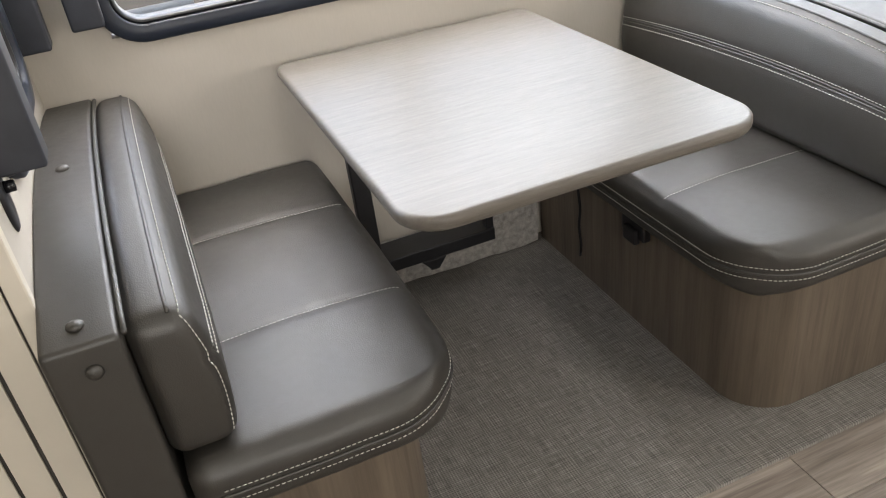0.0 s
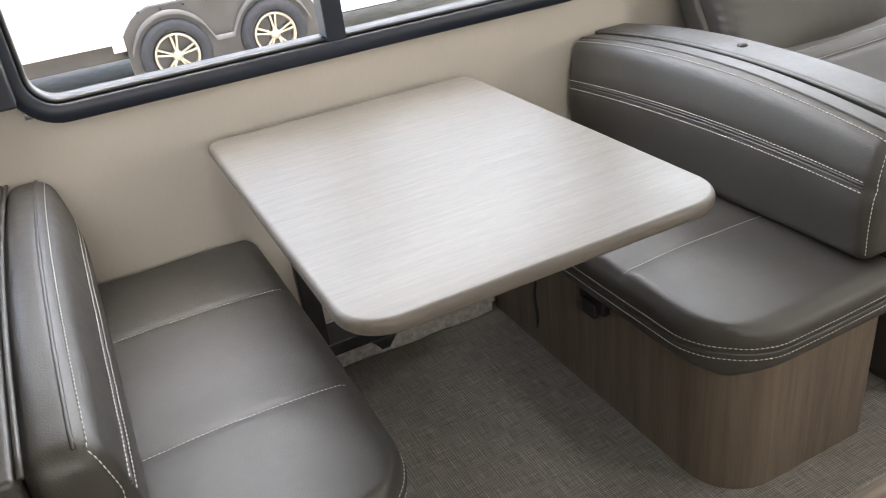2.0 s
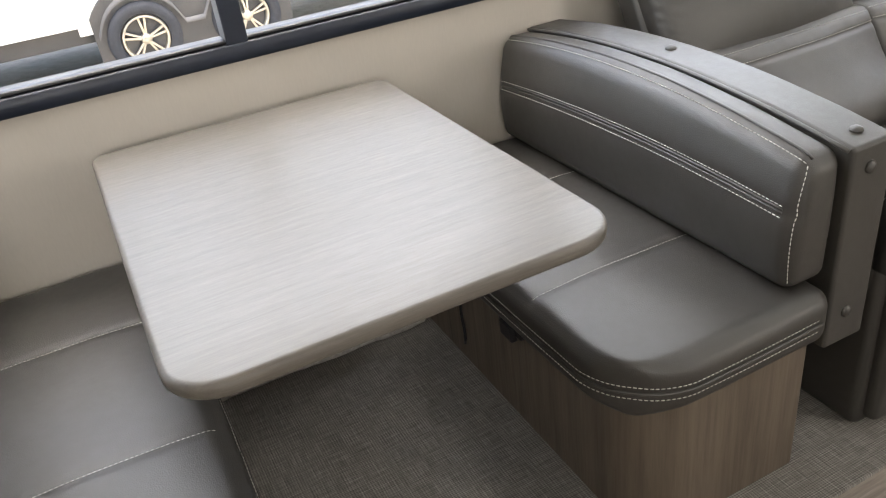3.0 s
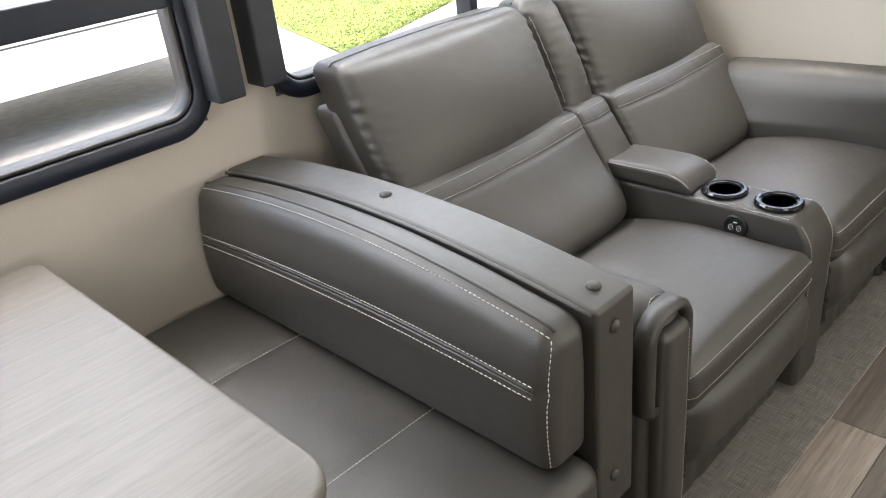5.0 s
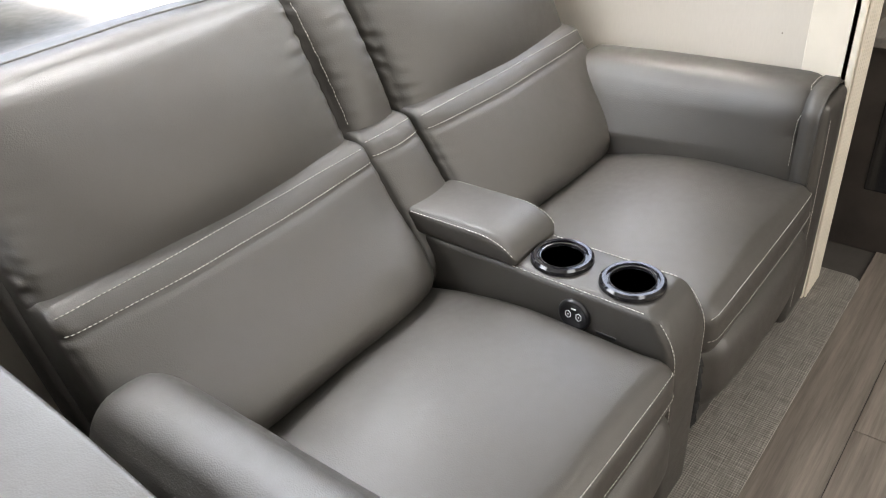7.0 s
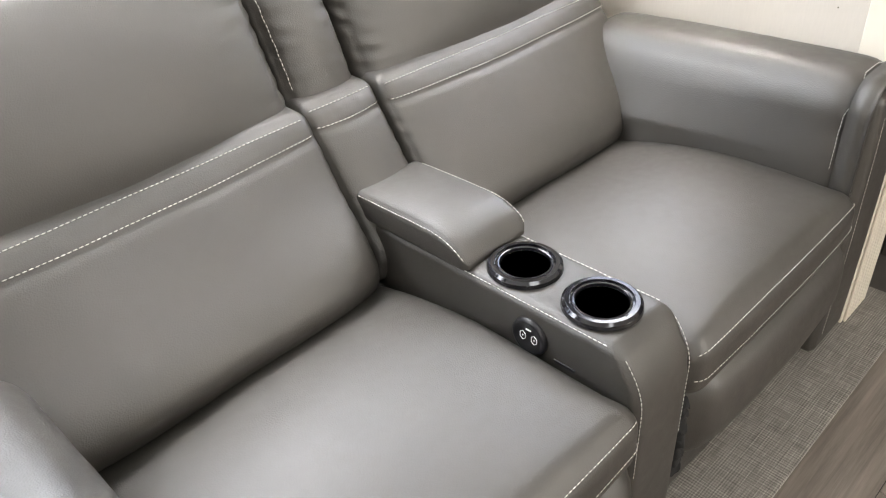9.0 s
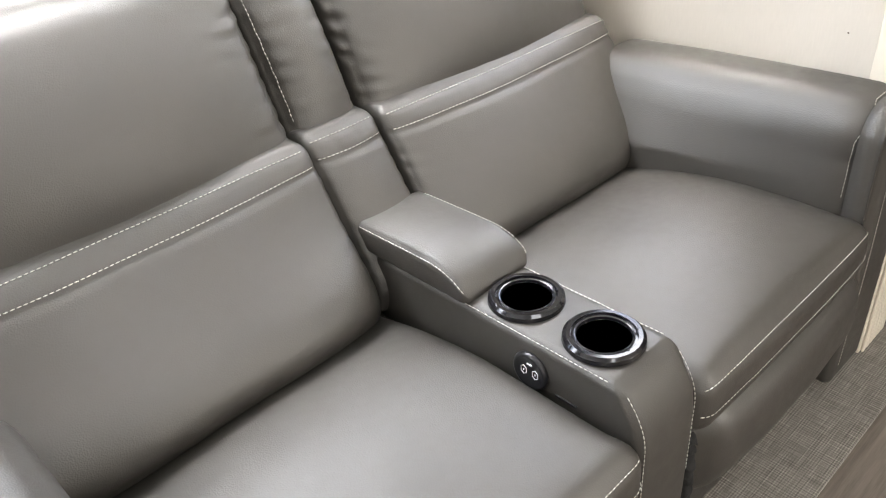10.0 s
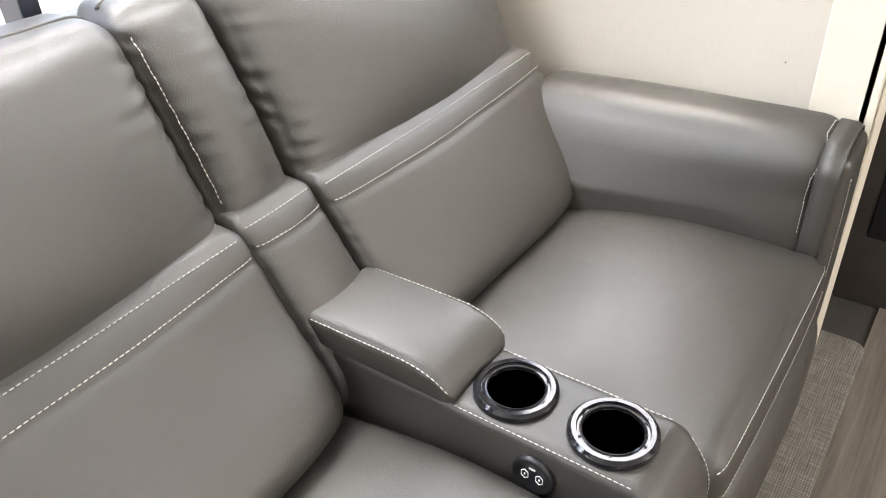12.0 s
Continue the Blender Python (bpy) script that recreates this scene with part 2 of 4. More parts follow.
def stitches(parent, paths, length=0.0062, gap=0.0026, size=0.0011, name="stitching", mat=None):
    """Rows of single thread stitches along the paths, as one mesh."""
    verts, faces = [], []
    for path in paths:
        dist = [0.0]
        for a, b in zip(path, path[1:]):
            dist.append(dist[-1] + (b - a).length)

        def at(d):
            k = min(max(int(np.searchsorted(dist, d)), 1), len(path) - 1)
            w = (d - dist[k - 1]) / max(dist[k] - dist[k - 1], 1e-9)
            return path[k - 1].lerp(path[k], w)

        d = 0.0
        while d + length < dist[-1]:
            a, b = at(d), at(d + length)
            t = (b - a).normalized()
            s = t.cross(Vector((0.31, 0.52, 0.8))).normalized()
            u = t.cross(s)
            mid, base = (a + b) / 2, len(verts)
            for c, f in ((a, 0.55), (mid, 1.0), (b, 0.55)):
                for x, y in ((1, 0), (0, 1), (-1, 0), (0, -1)):
                    verts.append(c + (s * x + u * y) * size * f)
            for ring in (0, 4):
                for j in range(4):
                    faces.append([base + ring + j, base + ring + (j + 1) % 4, base + ring + 4 + (j + 1) % 4, base + ring + 4 + j])
            faces += [[base + 3, base + 2, base + 1, base], [base + 8, base + 9, base + 10, base + 11]]
            d += length + gap
    me = bpy.data.meshes.new(name)
    me.from_pydata(verts, [], faces)
    return finish(name, me, mat or THREAD, parent, "pale contrast stitching" if mat is None else "")


def tube(name, path, radius, mat, parent, label="", sides=8):
    """A round cord along a path."""
    verts, faces = [], []
    for k, p in enumerate(path):
        t = (path[min(k + 1, len(path) - 1)] - path[max(k - 1, 0)]).normalized()
        s = t.cross(Vector((0.37, 0.21, 0.9))).normalized()
        u = t.cross(s)
        verts += [p + (s * math.cos(a) + u * math.sin(a)) * radius for a in [2 * math.pi * i / sides for i in range(sides)]]
    for k in range(len(path) - 1):
        for i in range(sides):
            j = (i + 1) % sides
            faces.append([k * sides + i, k * sides + j, (k + 1) * sides + j, (k + 1) * sides + i])
    faces += [list(range(sides))[::-1], [(len(path) - 1) * sides + i for i in range(sides)]]
    me = bpy.data.meshes.new(name)
    me.from_pydata(verts, [], faces)
    return finish(name, me, mat, parent, label)


def outline(x0, x1, y0, y1, radii, seg=10, straight=6):
    """A rectangle with its own radius at each corner: (x0,y0), (x1,y0), (x1,y1), (x0,y1), counter-clockwise."""
    pts = []
    corners = ((x0, y0, 180), (x1, y0, 270), (x1, y1, 0), (x0, y1, 90))
    for (cx, cy, a0), r in zip(corners, radii):
        ox, oy = cx + (r if cx == x0 else -r), cy + (r if cy == y0 else -r)
        for k in range(seg + 1):
            a = radians(a0 + 90 * k / seg)
            pts.append(Vector((ox + r * math.cos(a), oy + r * math.sin(a))))
    out = []
    for a, b in zip(pts, pts[1:] + pts[:1]):
        k = straight if (b - a).length > 0.1 else 1
        out += [a.lerp(b, i / k) for i in range(k)]
    return out


def inset(pts, d):
    n, out = len(pts), []
    for k in range(n):
        t = (pts[(k + 1) % n] - pts[k - 1]).normalized()
        out.append(pts[k] + Vector((-t.y, t.x)) * d)
    return out


def slab_mesh(name, pts, z0, z1, r_top, r_low, crown, mat, parent, label="", side=None, bend=None):
    """A plate of the given outline with rounded rims; crown swells its top; side lists (z, inset) of its flank."""
    rings = []
    arc = 5
    for k in range(arc + 1):
        a = math.pi / 2 * k / arc
        rings.append((z0 + r_low * (1 - math.sin(a)), r_low * (1 - math.cos(a))))
    rings = rings[::-1]
    rings += list(side or ())
    for k in range(arc + 1):
        a = math.pi / 2 * k / arc
        rings.append((z1 - r_top * (1 - math.sin(a)), r_top * (1 - math.cos(a))))
    n, verts, faces = len(pts), [], []
    for z, d in rings:
        verts += [Vector((p.x, p.y, z)) for p in inset(pts, d)]
    top = [v.copy() for v in verts[-n:]]
    mid = sum(top, Vector()) / n
    steps = 7 if crown else 2
    for s in range(1, steps + 1):
        w = 1 - s / (steps + 0.6)
        for v in top:
            q = mid.lerp(v, w)
            q.z += crown * (1 - w ** 2.2) ** 0.8
            verts.append(q)
    rows = len(verts) // n
    for k in range(rows - 1):
        for i in range(n):
            j = (i + 1) % n
            faces.append([k * n + i, k * n + j, (k + 1) * n + j, (k + 1) * n + i])
    faces += [list(range(n))[::-1], [(rows - 1) * n + i for i in range(n)]]
    if bend:
        verts = [bend(v) for v in verts]
    me = bpy.data.meshes.new(name)
    me.from_pydata(verts, [], faces)
    return finish(name, me, mat, parent, label)


def ring_plate(name, outer, inner, z0, z1, m, mat, parent, label="", lip=0.004):
    """A frame between two outlines of equal count, z0 to z1 thick, laid by the pose m."""
    n, verts, faces = len(outer), [], []
    for pts, z in ((outer, z0), (inset(outer, 0), z1 - lip), (inset(outer, lip), z1), (inset(inner, -lip), z1), (inner, z1 - lip), (inner, z0)):
        verts += [m @ Vector((p.x, p.y, z)) for p in pts]
    for k in range(6):
        for i in range(n):
            j = (i + 1) % n
            a, b = k * n, (k + 1) % 6 * n
            faces.append([a + i, a + j, b + j, b + i])
    me = bpy.data.meshes.new(name)
    me.from_pydata(verts, [], faces)
    bm = bmesh.new()
    bm.from_mesh(me)
    bpy.data.meshes.remove(me)
    return part(name, bm, mat, parent, label)


def lathe(name, profile, mat, parent, m, label="", sides=40, caps=True):
    """A turned form: profile of (radius, height) round the z axis of m."""
    verts, faces = [], []
    for r, z in profile:
        verts += [m @ Vector((r * math.cos(2 * math.pi * i / sides), r * math.sin(2 * math.pi * i / sides), z)) for i in range(sides)]
    for k in range(len(profile) - 1):
        for i in range(sides):
            j = (i + 1) % sides
            faces.append([k * sides + i, k * sides + j, (k + 1) * sides + j, (k + 1) * sides + i])
    if caps:
        faces += [list(range(sides))[::-1], [(len(profile) - 1) * sides + i for i in range(sides)]]
    me = bpy.data.meshes.new(name)
    me.from_pydata(verts, [], faces)
    bm = bmesh.new()
    bm.from_mesh(me)
    bpy.data.meshes.remove(me)
    return part(name, bm, mat, parent, label)


def crisp(profile, d=0.0003):
    """The profile with a second station close to each corner, so that its flats stay flat."""
    out = [profile[0]]
    for a, b in zip(profile, profile[1:]):
        k = min(0.4, d / max(math.hypot(b[0] - a[0], b[1] - a[1]), 1e-6))
        out += [(a[0] + (b[0] - a[0]) * w, a[1] + (b[1] - a[1]) * w) for w in (k, 1 - k)] + [b]
    return out


# ---------------------------------------------------------------- the coach: floor, walls, ceiling
YW, XL, XR = 2.43, 0.14, 3.40          # window wall, the two end walls of the slide-out
WIN1 = (0.300, 1.712, 0.806, 1.72)     # x0, x1, z0, z1 of the frames
WIN2 = (1.846, 3.150, 0.806, 1.72)
SIDE_L, SIDE_R = (1.76, 2.30, 0.79, 1.72), (1.68, 2.225, 0.787, 1.72)


def wall_with_holes(name, label, u0, u1, z0, z1, holes, m, mat, thick=0.05):
    """A wall in the u-z plane of m, thick towards +n, with rectangular holes."""
    bm = bmesh.new()
    us = sorted({u0, u1, *[h[0] for h in holes], *[h[1] for h in holes]})
    for a, b in zip(us, us[1:]):
        cut = [h for h in holes if h[0] <= a and h[1] >= b]
        spans = [(z0, cut[0][2]), (cut[0][3], z1)] if cut else [(z0, z1)]
        for c, d in spans:
            add_box(bm, (a, 0, c), (b, thick, d))
    bmesh.ops.transform(bm, matrix=m, verts=bm.verts)
    return tagged(part(name, bm, mat, None, smooth=False), label, "wall", kind="structure")


def hole(w, d=0.02):
    return (w[0] + d, w[1] - d, w[2] + d, w[3] - d)


FLIP_L = Matrix(((0, -1, 0, XL), (1, 0, 0, 0), (0, 0, 1, 0), (0, 0, 0, 1)))   # u runs along y, thick towards -x
FLIP_R = Matrix(((0, 1, 0, XR), (1, 0, 0, 0), (0, 0, 1, 0), (0, 0, 0, 1)))    # u runs along y, thick towards +x
wall_with_holes("wall_north", "beige vinyl wallboard with two wide windows", XL - 0.05, XR + 0.05, -0.05, 1.80, [hole(WIN1), hole(WIN2)], pose(0, YW, 0), WALL)
wall_with_holes("wall_west", "pale slide-out end wall with a small window", 1.60, YW, -0.05, 1.80, [hole(SIDE_L)], FLIP_L, WALL)
wall_with_holes("wall_east", "cream slide-out end wall with a small window", 1.52, YW, -0.05, 1.80, [hole(SIDE_R)], FLIP_R, WALL)
tagged(boxes("ceiling_slide", CEIL, None, [((XL - 0.05, 1.40, 1.80), (XR + 0.05, YW + 0.05, 1.84))]), "white slide-out ceiling board", "ceiling", kind="structure")
# The last two boxes are unseen strips added to block leaking sun.
tagged(boxes("ceiling", CEIL, None, [((-1.3, -1.25, 2.05), (4.5, 1.40, 2.10)), ((-1.3, 1.36, 1.80), (4.5, 1.399, 2.05)), ((XR + 0.0505, 1.4005, 2.05), (4.5, 1.77, 2.10)), ((-1.3, 1.4005, 2.05), (XL + 0.15, 1.66, 2.10))]), "white ceiling of the coach with added sun-blocking strips", "ceiling", kind="structure")
# Unseen closing wall; its dark laminate keeps bounced light low.
tagged(boxes("wall_south", BASEWOOD, None, [((-1.3, -1.25, -0.02), (4.5, -1.2, 2.05))]), "unseen grey-brown wall closing the aisle side", "wall", kind="structure")
tagged(boxes("wall_far_west", WALL, None, [((-1.35, -1.25, -0.02), (-1.3, 1.7, 2.10))]), "beige cross wall", "wall", kind="structure")
tagged(boxes("wall_far_east", WALL, None, [((4.45, -1.25, -0.02), (4.5, 1.80, 2.10))]), "beige cross wall behind the console cabinet", "wall", kind="structure")
tagged(boxes("wall_alcove", WALL, None, [((XR + 0.05, 1.72, -0.02), (4.5, 1.77, 2.10))]), "pale wall beside the slide-out", "wall", kind="structure")


def shiplap(name, x0, x1, y, z1, step, label):
    """Vertical boards with dark grooves between them, facing the aisle."""
    holder = tagged(boxes(name, GROOVE, None, [((x0, y, -0.01), (x1, y + 0.02, z1))]), label, "wall panel", kind="structure")
    k, x = 0, x1
    while x - step > x0 - 1e-6:
        boxes("board", CREAM, holder, [((x - step + 0.003, y - 0.006, -0.01), (x - 0.003, y - 0.0005, z1))], 0.0015)
        x -= step
    return holder


shiplap("wall_panel_west", -1.30, 0.115, 1.585, 2.05, 0.049, "cream vertical shiplap boards with dark grooves")
tagged(boxes("trim_west", CREAM, None, [((0.1155, 1.577, -0.01), (0.142, 1.60, 2.05))], 0.003), "cream corner trim of the slide-out", "trim", kind="structure")


def fluted_trim():
    """The end post of the slide-out wall: a plain cheek and a fluted casing facing the aisle."""
    bm = bmesh.new()
    add_box(bm, (XR - 0.012, 1.505, 0), (XR - 0.0005, 1.60, 1.80), 0.003)
    add_box(bm, (XR - 0.012, 1.495, 0), (3.52, 1.52, 1.80), 0.003)
    for k in range(6):
        x = XR - 0.002 + k * 0.019
        add_box(bm, (x, 1.489, 0), (x + 0.013, 1.4945, 1.80), 0.0025)
    return tagged(part("trim_east", bm, CREAM, None, smooth=False), "cream fluted casing at the slide-out edge", "trim", kind="structure")


fluted_trim()
mat_pts = outline(XL - 0.04, 3.56, 1.397, YW + 0.01, (0.004, 0.03, 0.004, 0.004), 6)
floor_mat = tagged(slab_mesh("floor_slide", mat_pts, -0.012, 0.0, 0.003, 0.0005, 0, WEAVE, None), "grey woven vinyl floor of the slide-out", "floor", kind="structure")
floor = tagged(boxes("floor", GROOVE, None, [((-1.3, -1.25, -0.04), (4.5, 2.48, -0.0145))]), "grey oak vinyl plank floor in the aisle", "floor", kind="structure")


def window(name, w, m, mull, parent_label):
    """A framed window in a wall; m maps the wall's plane to the world with z towards the room."""
    win = thing(name, parent_label, "window", kind="structure")
    o = outline(w[0], w[1], w[2], w[3], (0.10,) * 4, 10, 8)
    ring_plate("window_frame", o, inset(o, 0.038), -0.052, 0.016, m, NAVY, win, "black clamp ring frame")
    i = inset(o, 0.038)
    ring_plate("glazing_bead", i, inset(i, 0.010), -0.045, 0.007, m, BLACK, win)
    edges = [w[0] + 0.044] + [x for pair in mull for x in pair] + [w[1] - 0.044]
    for a, b in zip(edges[::2], edges[1::2]):
        p = boxes("pane", GLASS, win, [((a - 0.005, w[2] + 0.04, -0.030), (b + 0.005, w[3] - 0.04, -0.026))])
        p.data.transform(m)
        p.visible_shadow = False
    if mull:
        f = boxes("rail", NAVY, win, [((w[0] + 0.036, 1.062, -0.043), (w[1] - 0.036, 1.118, 0.009))], 0.003)
        f.data.transform(m)
    for a, b in mull:
        f = boxes("mullion", NAVY, win, [((a, w[2] + 0.036, -0.044), (b, w[3] - 0.036, 0.012))], 0.003)
        f.data.transform(m)
    return win


WALL_N = Matrix(((1, 0, 0, 0), (0, 0, -1, YW), (0, 1, 0, 0), (0, 0, 0, 1)))
WALL_W = Matrix(((0, 0, 1, XL), (1, 0, 0, 0), (0, 1, 0, 0), (0, 0, 0, 1)))
WALL_E = Matrix(((0, 0, -1, XR), (1, 0, 0, 0), (0, 1, 0, 0), (0, 0, 0, 1)))
window("window_1", WIN1, WALL_N, [(0.963, 1.010)], "wide black-framed sliding window behind the dinette")
window("window_2", WIN2, WALL_N, [(2.502, 2.530)], "wide black-framed sliding window behind the recliners")
window("window_3", SIDE_L, WALL_W, [], "small black-framed window above the bench end")
window("window_4", SIDE_R, WALL_E, [], "small black-framed window above the sofa arm")


def valance(w, m, out, low, label):
    """An upholstered window surround: two upright side boxes and a header."""
    v = thing("window_valance", label, "valance", group="window valances")
    for x in out:
        s = Soft((x[0], low, 0.001), (x[1], 1.79, 0.068), 0.006, (0, 0, 0.003), lambda q: m @ q, 0.0006, x[0], (3, 14, 3)).mesh("side_box", VALANCE, v)
    Soft((out[0][0], 1.725, 0.0685), (out[1][1], 1.79, 0.10), 0.008, (0, 0, 0.004), lambda q: m @ q, 0.0006, 3, (14, 6, 3)).mesh("header", VALANCE, v)
    return v


valance(WIN1, WALL_N, ((0.252, 0.318), (1.692, 1.757)), 0.868, "dark grey upholstered valance round the dinette window")
valance(WIN2, WALL_N, ((1.800, 1.862), (3.135, 3.197)), 0.872, "dark grey upholstered valance round the sofa window")
valance(SIDE_L, WALL_W, ((1.690, 1.750), (2.325, 2.385)), 0.852, "dark grey upholstered valance round the small window")


# ---------------------------------------------------------------- dinette
def top_of_back(y):
    return 0.745 - 0.044 * ((y - 2.0) / 0.5) ** 2


def button(parent, place, normal):
    m = look(place, Vector(place) - Vector(normal))
    lathe("button", [(0.0005, 0.007), (0.006, 0.0062), (0.0105, 0.0035), (0.0118, 0.0), (0.0105, -0.003)], LEATHER, parent, m, sides=16)


def dinette_bench(x0, s, label):
    """A booth bench; u runs from its outer side towards the table, s is the sign of u in x."""
    bench = thing("dinette_bench", label, "bench", group="dinette benches")
    X = lambda u: x0 + s * u  # noqa: E731

    def flip(v):
        return Vector((X(v.x), v.y, v.z))

    # laminate base with a rounded aisle corner
    base = outline(0.105, 0.485, 1.503, 2.405, (0.006, 0.115, 0.006, 0.006), 14)
    slab_mesh("base", base, 0.0, 0.335, 0.002, 0.001, 0, BASEWOOD, bench, "grey-brown wood-grain laminate base", bend=flip)
    # seat cushion with a rounded front corner and two sewn cross seams
    U1, Y1, R = 0.554, 1.458, 0.138

    def seat_bend(v):
        a, b = (v.x - (U1 - R)) / R, (Y1 + R - v.y) / R
        x, y = v.x, v.y
        if a > 0 and b > 0:
            x, y = U1 - R + R * a * math.sqrt(max(0, 1 - b * b / 2)), Y1 + R - R * b * math.sqrt(max(0, 1 - a * a / 2))
        dip = sum(math.exp(-((v.y - yy) / 0.009) ** 2) + 0.5 * math.exp(-((v.y - yy) / 0.04) ** 2) for yy in (2.13, 1.752))
        top = max(0.0, min(1.0, (v.z - 0.425) / 0.02))
        w = 0.003 * noise.noise(Vector((v.x * 7 + x0 * 3, v.y * 7, v.z * 7)))
        return flip(Vector((x, y, v.z - top * 0.0038 * dip + top * w)))

    c = Soft((0.108, Y1, 0.335), (U1, 2.425, 0.447), 0.034, (0.006, 0.006, 0.011), seat_bend, 0.0008, x0 * 9, (26, 96, 6))
    c.mesh("seat_cushion", LEATHER, bench)
    for z in (0.402, 0.378):
        stitches(bench, [c.line([(0.15, Y1, z), (U1, Y1, z), (U1, 2.40, z)], 0.0014)])
    for yy in (2.13, 1.752):
        stitches(bench, [c.line([(0.17, yy, 0.447), (U1 - 0.012, yy, 0.447)], 0.0006)], 0.0055, 0.0022, 0.0009, "seat_seam")
    tube("piping", c.line([(0.14, Y1, 0.390), (U1, Y1, 0.390), (U1, 2.41, 0.390)], 0.0008, 0.012), 0.0035, LEATHER, bench)
    # backrest: upholstered panel on the outside, swollen cushion inside

    def arch(q):
        y = q.y
        return flip(Vector((q.x, y, q.z if q.z < 0.4 else 0.30 + (q.z - 0.30) * (top_of_back(y) - 0.30) / 0.40)))

    Soft((0.0, 1.476, 0.30), (0.098, 2.425, 0.70), 0.008, (0.0, 0.0, 0.0), arch, 0.0005, x0, (4, 22, 10)).mesh("back_panel", LEATHER, bench)

    def cushion(q):
        y = q.y
        t = (q.z - 0.45) / 0.25
        z = 0.452 + t * (top_of_back(y) - 0.006 - 0.452)
        belly = 0.016 * math.sin(math.pi * min(1, max(0, t))) * (1 if q.x > 0.15 else 0)
        groove = 0.004 * math.exp(-((t - 0.56 - 0.064 * (2.41 - y) / 0.895) / 0.035) ** 2) * (1 if q.x > 0.17 else 0)
        lean = 0.016 * (1 - t) if q.x > 0.14 else 0
        return flip(Vector((q.x + belly - groove + lean - 0.01, y, z)))

    c = Soft((0.1085, 1.49, 0.45), (0.190, 2.42, 0.70), 0.028, (0.004, 0.006, 0.006), cushion, 0.0009, x0 * 5, (5, 40, 18))
    c.mesh("back_cushion", LEATHER, bench)
    stitches(bench, [c.line([(0.180, 2.41, 0.692), (0.180, 1.50, 0.692)])])
    for z in (0.593, 0.587):
        tube("rib", c.line([(0.190, 2.41, z), (0.190, 1.515, z + 0.016)], 0.0006, 0.012), 0.0026, LEATHER, bench)
    for z in (0.600, 0.580):
        stitches(bench, [c.line([(0.190, 2.41, z), (0.190, 1.515, z + 0.016)])])
    stitches(bench, [c.line([(0.180, 1.498, 0.69), (0.180, 1.498, 0.47)])])
    tube("welt", c.line([(0.168, 2.41, 0.698), (0.168, 1.50, 0.698)], 0.0, 0.012), 0.003, LEATHER, bench)
    tube("welt", [flip(Vector((0.1035, y, top_of_back(y) - 0.004))) for y in [1.482 + 0.03 * k for k in range(32)]], 0.004, LEATHER, bench)
    for y in (1.958, 1.516):
        button(bench, (X(0.022 + 0.026), y, top_of_back(y) + 0.0005), (0, 0, 1))
    for z in (0.655, 0.37):
        button(bench, (X(0.055), 1.4755, z), (0, -1, 0))
    # moulded catch under the seat rim
    bm = bmesh.new()
    lo, hi = sorted((X(0.4855), X(0.508)))
    add_box(bm, (lo, 1.86, 0.262), (hi, 1.95, 0.318), 0.006, 3)
    lo, hi = sorted((X(0.501), X(0.518)))
    add_box(bm, (lo, 1.88, 0.25), (hi, 1.93, 0.29), 0.005, 3)
    part("catch", bm, BLACK, bench, "black plastic catch", smooth=False)
    return bench


dinette_bench(0.140, 1, "dark grey leatherette dinette bench against the shiplap end wall")
dinette_bench(1.799, -1, "dark grey leatherette dinette bench backing onto the sofa")


def dinette_table():
    table = thing("dinette_table", "pale wood-grain laminate dinette table on a black metal frame", "table")
    pts = outline(0.634, 1.272, 1.486, 2.354, (0.075, 0.080, 0.03, 0.03), 12)
    slab_mesh("tabletop", pts, 0.6855, 0.7125, 0.010, 0.012, 0, TABLETOP, table)
    bm = bmesh.new()
    for lo, hi in (((0.745, 2.29, 0.12), (0.79, 2.32, 0.684)), ((1.09, 2.29, 0.12), (1.112, 2.32, 0.684)), ((0.745, 2.285, 0.12), (1.112, 2.384, 0.158)), ((0.745, 2.10, 0.655), (1.112, 2.32, 0.684))):
        add_box(bm, lo, hi, 0.004)
    part("leg_frame", bm, BLACK, table, "black metal folding frame", smooth=False)
    bm = bmesh.new()
    add_box(bm, (0.895, 2.29, 0.082), (0.965, 2.33, 0.1195), 0.006)
    for v in bm.verts:
        if v.co.z < 0.10:
            v.co.x = 0.93 + (v.co.x - 0.93) * 0.4
    part("stop", bm, BLACK, table, smooth=False)
    return table


dinette_table()
strip = Soft((0.62, 2.385, 0.0), (1.297, 2.4295, 0.135), 0.008, (0, 0, 0), None, 0.006, 2.0, (60, 3, 14)).mesh("carpet_strip", CARPET, None)
tagged(strip, "shaggy grey carpet strip along the wall foot", "carpet", kind="structure")
cord = tube("hanging_cord", [Vector((1.303, 2.16 + 0.004 * math.sin(k), 0.30 - 0.018 * k)) for k in range(14)], 0.004, BLACK, None)
tagged(cord, "thin black cord hanging beside the bench base", "cord")


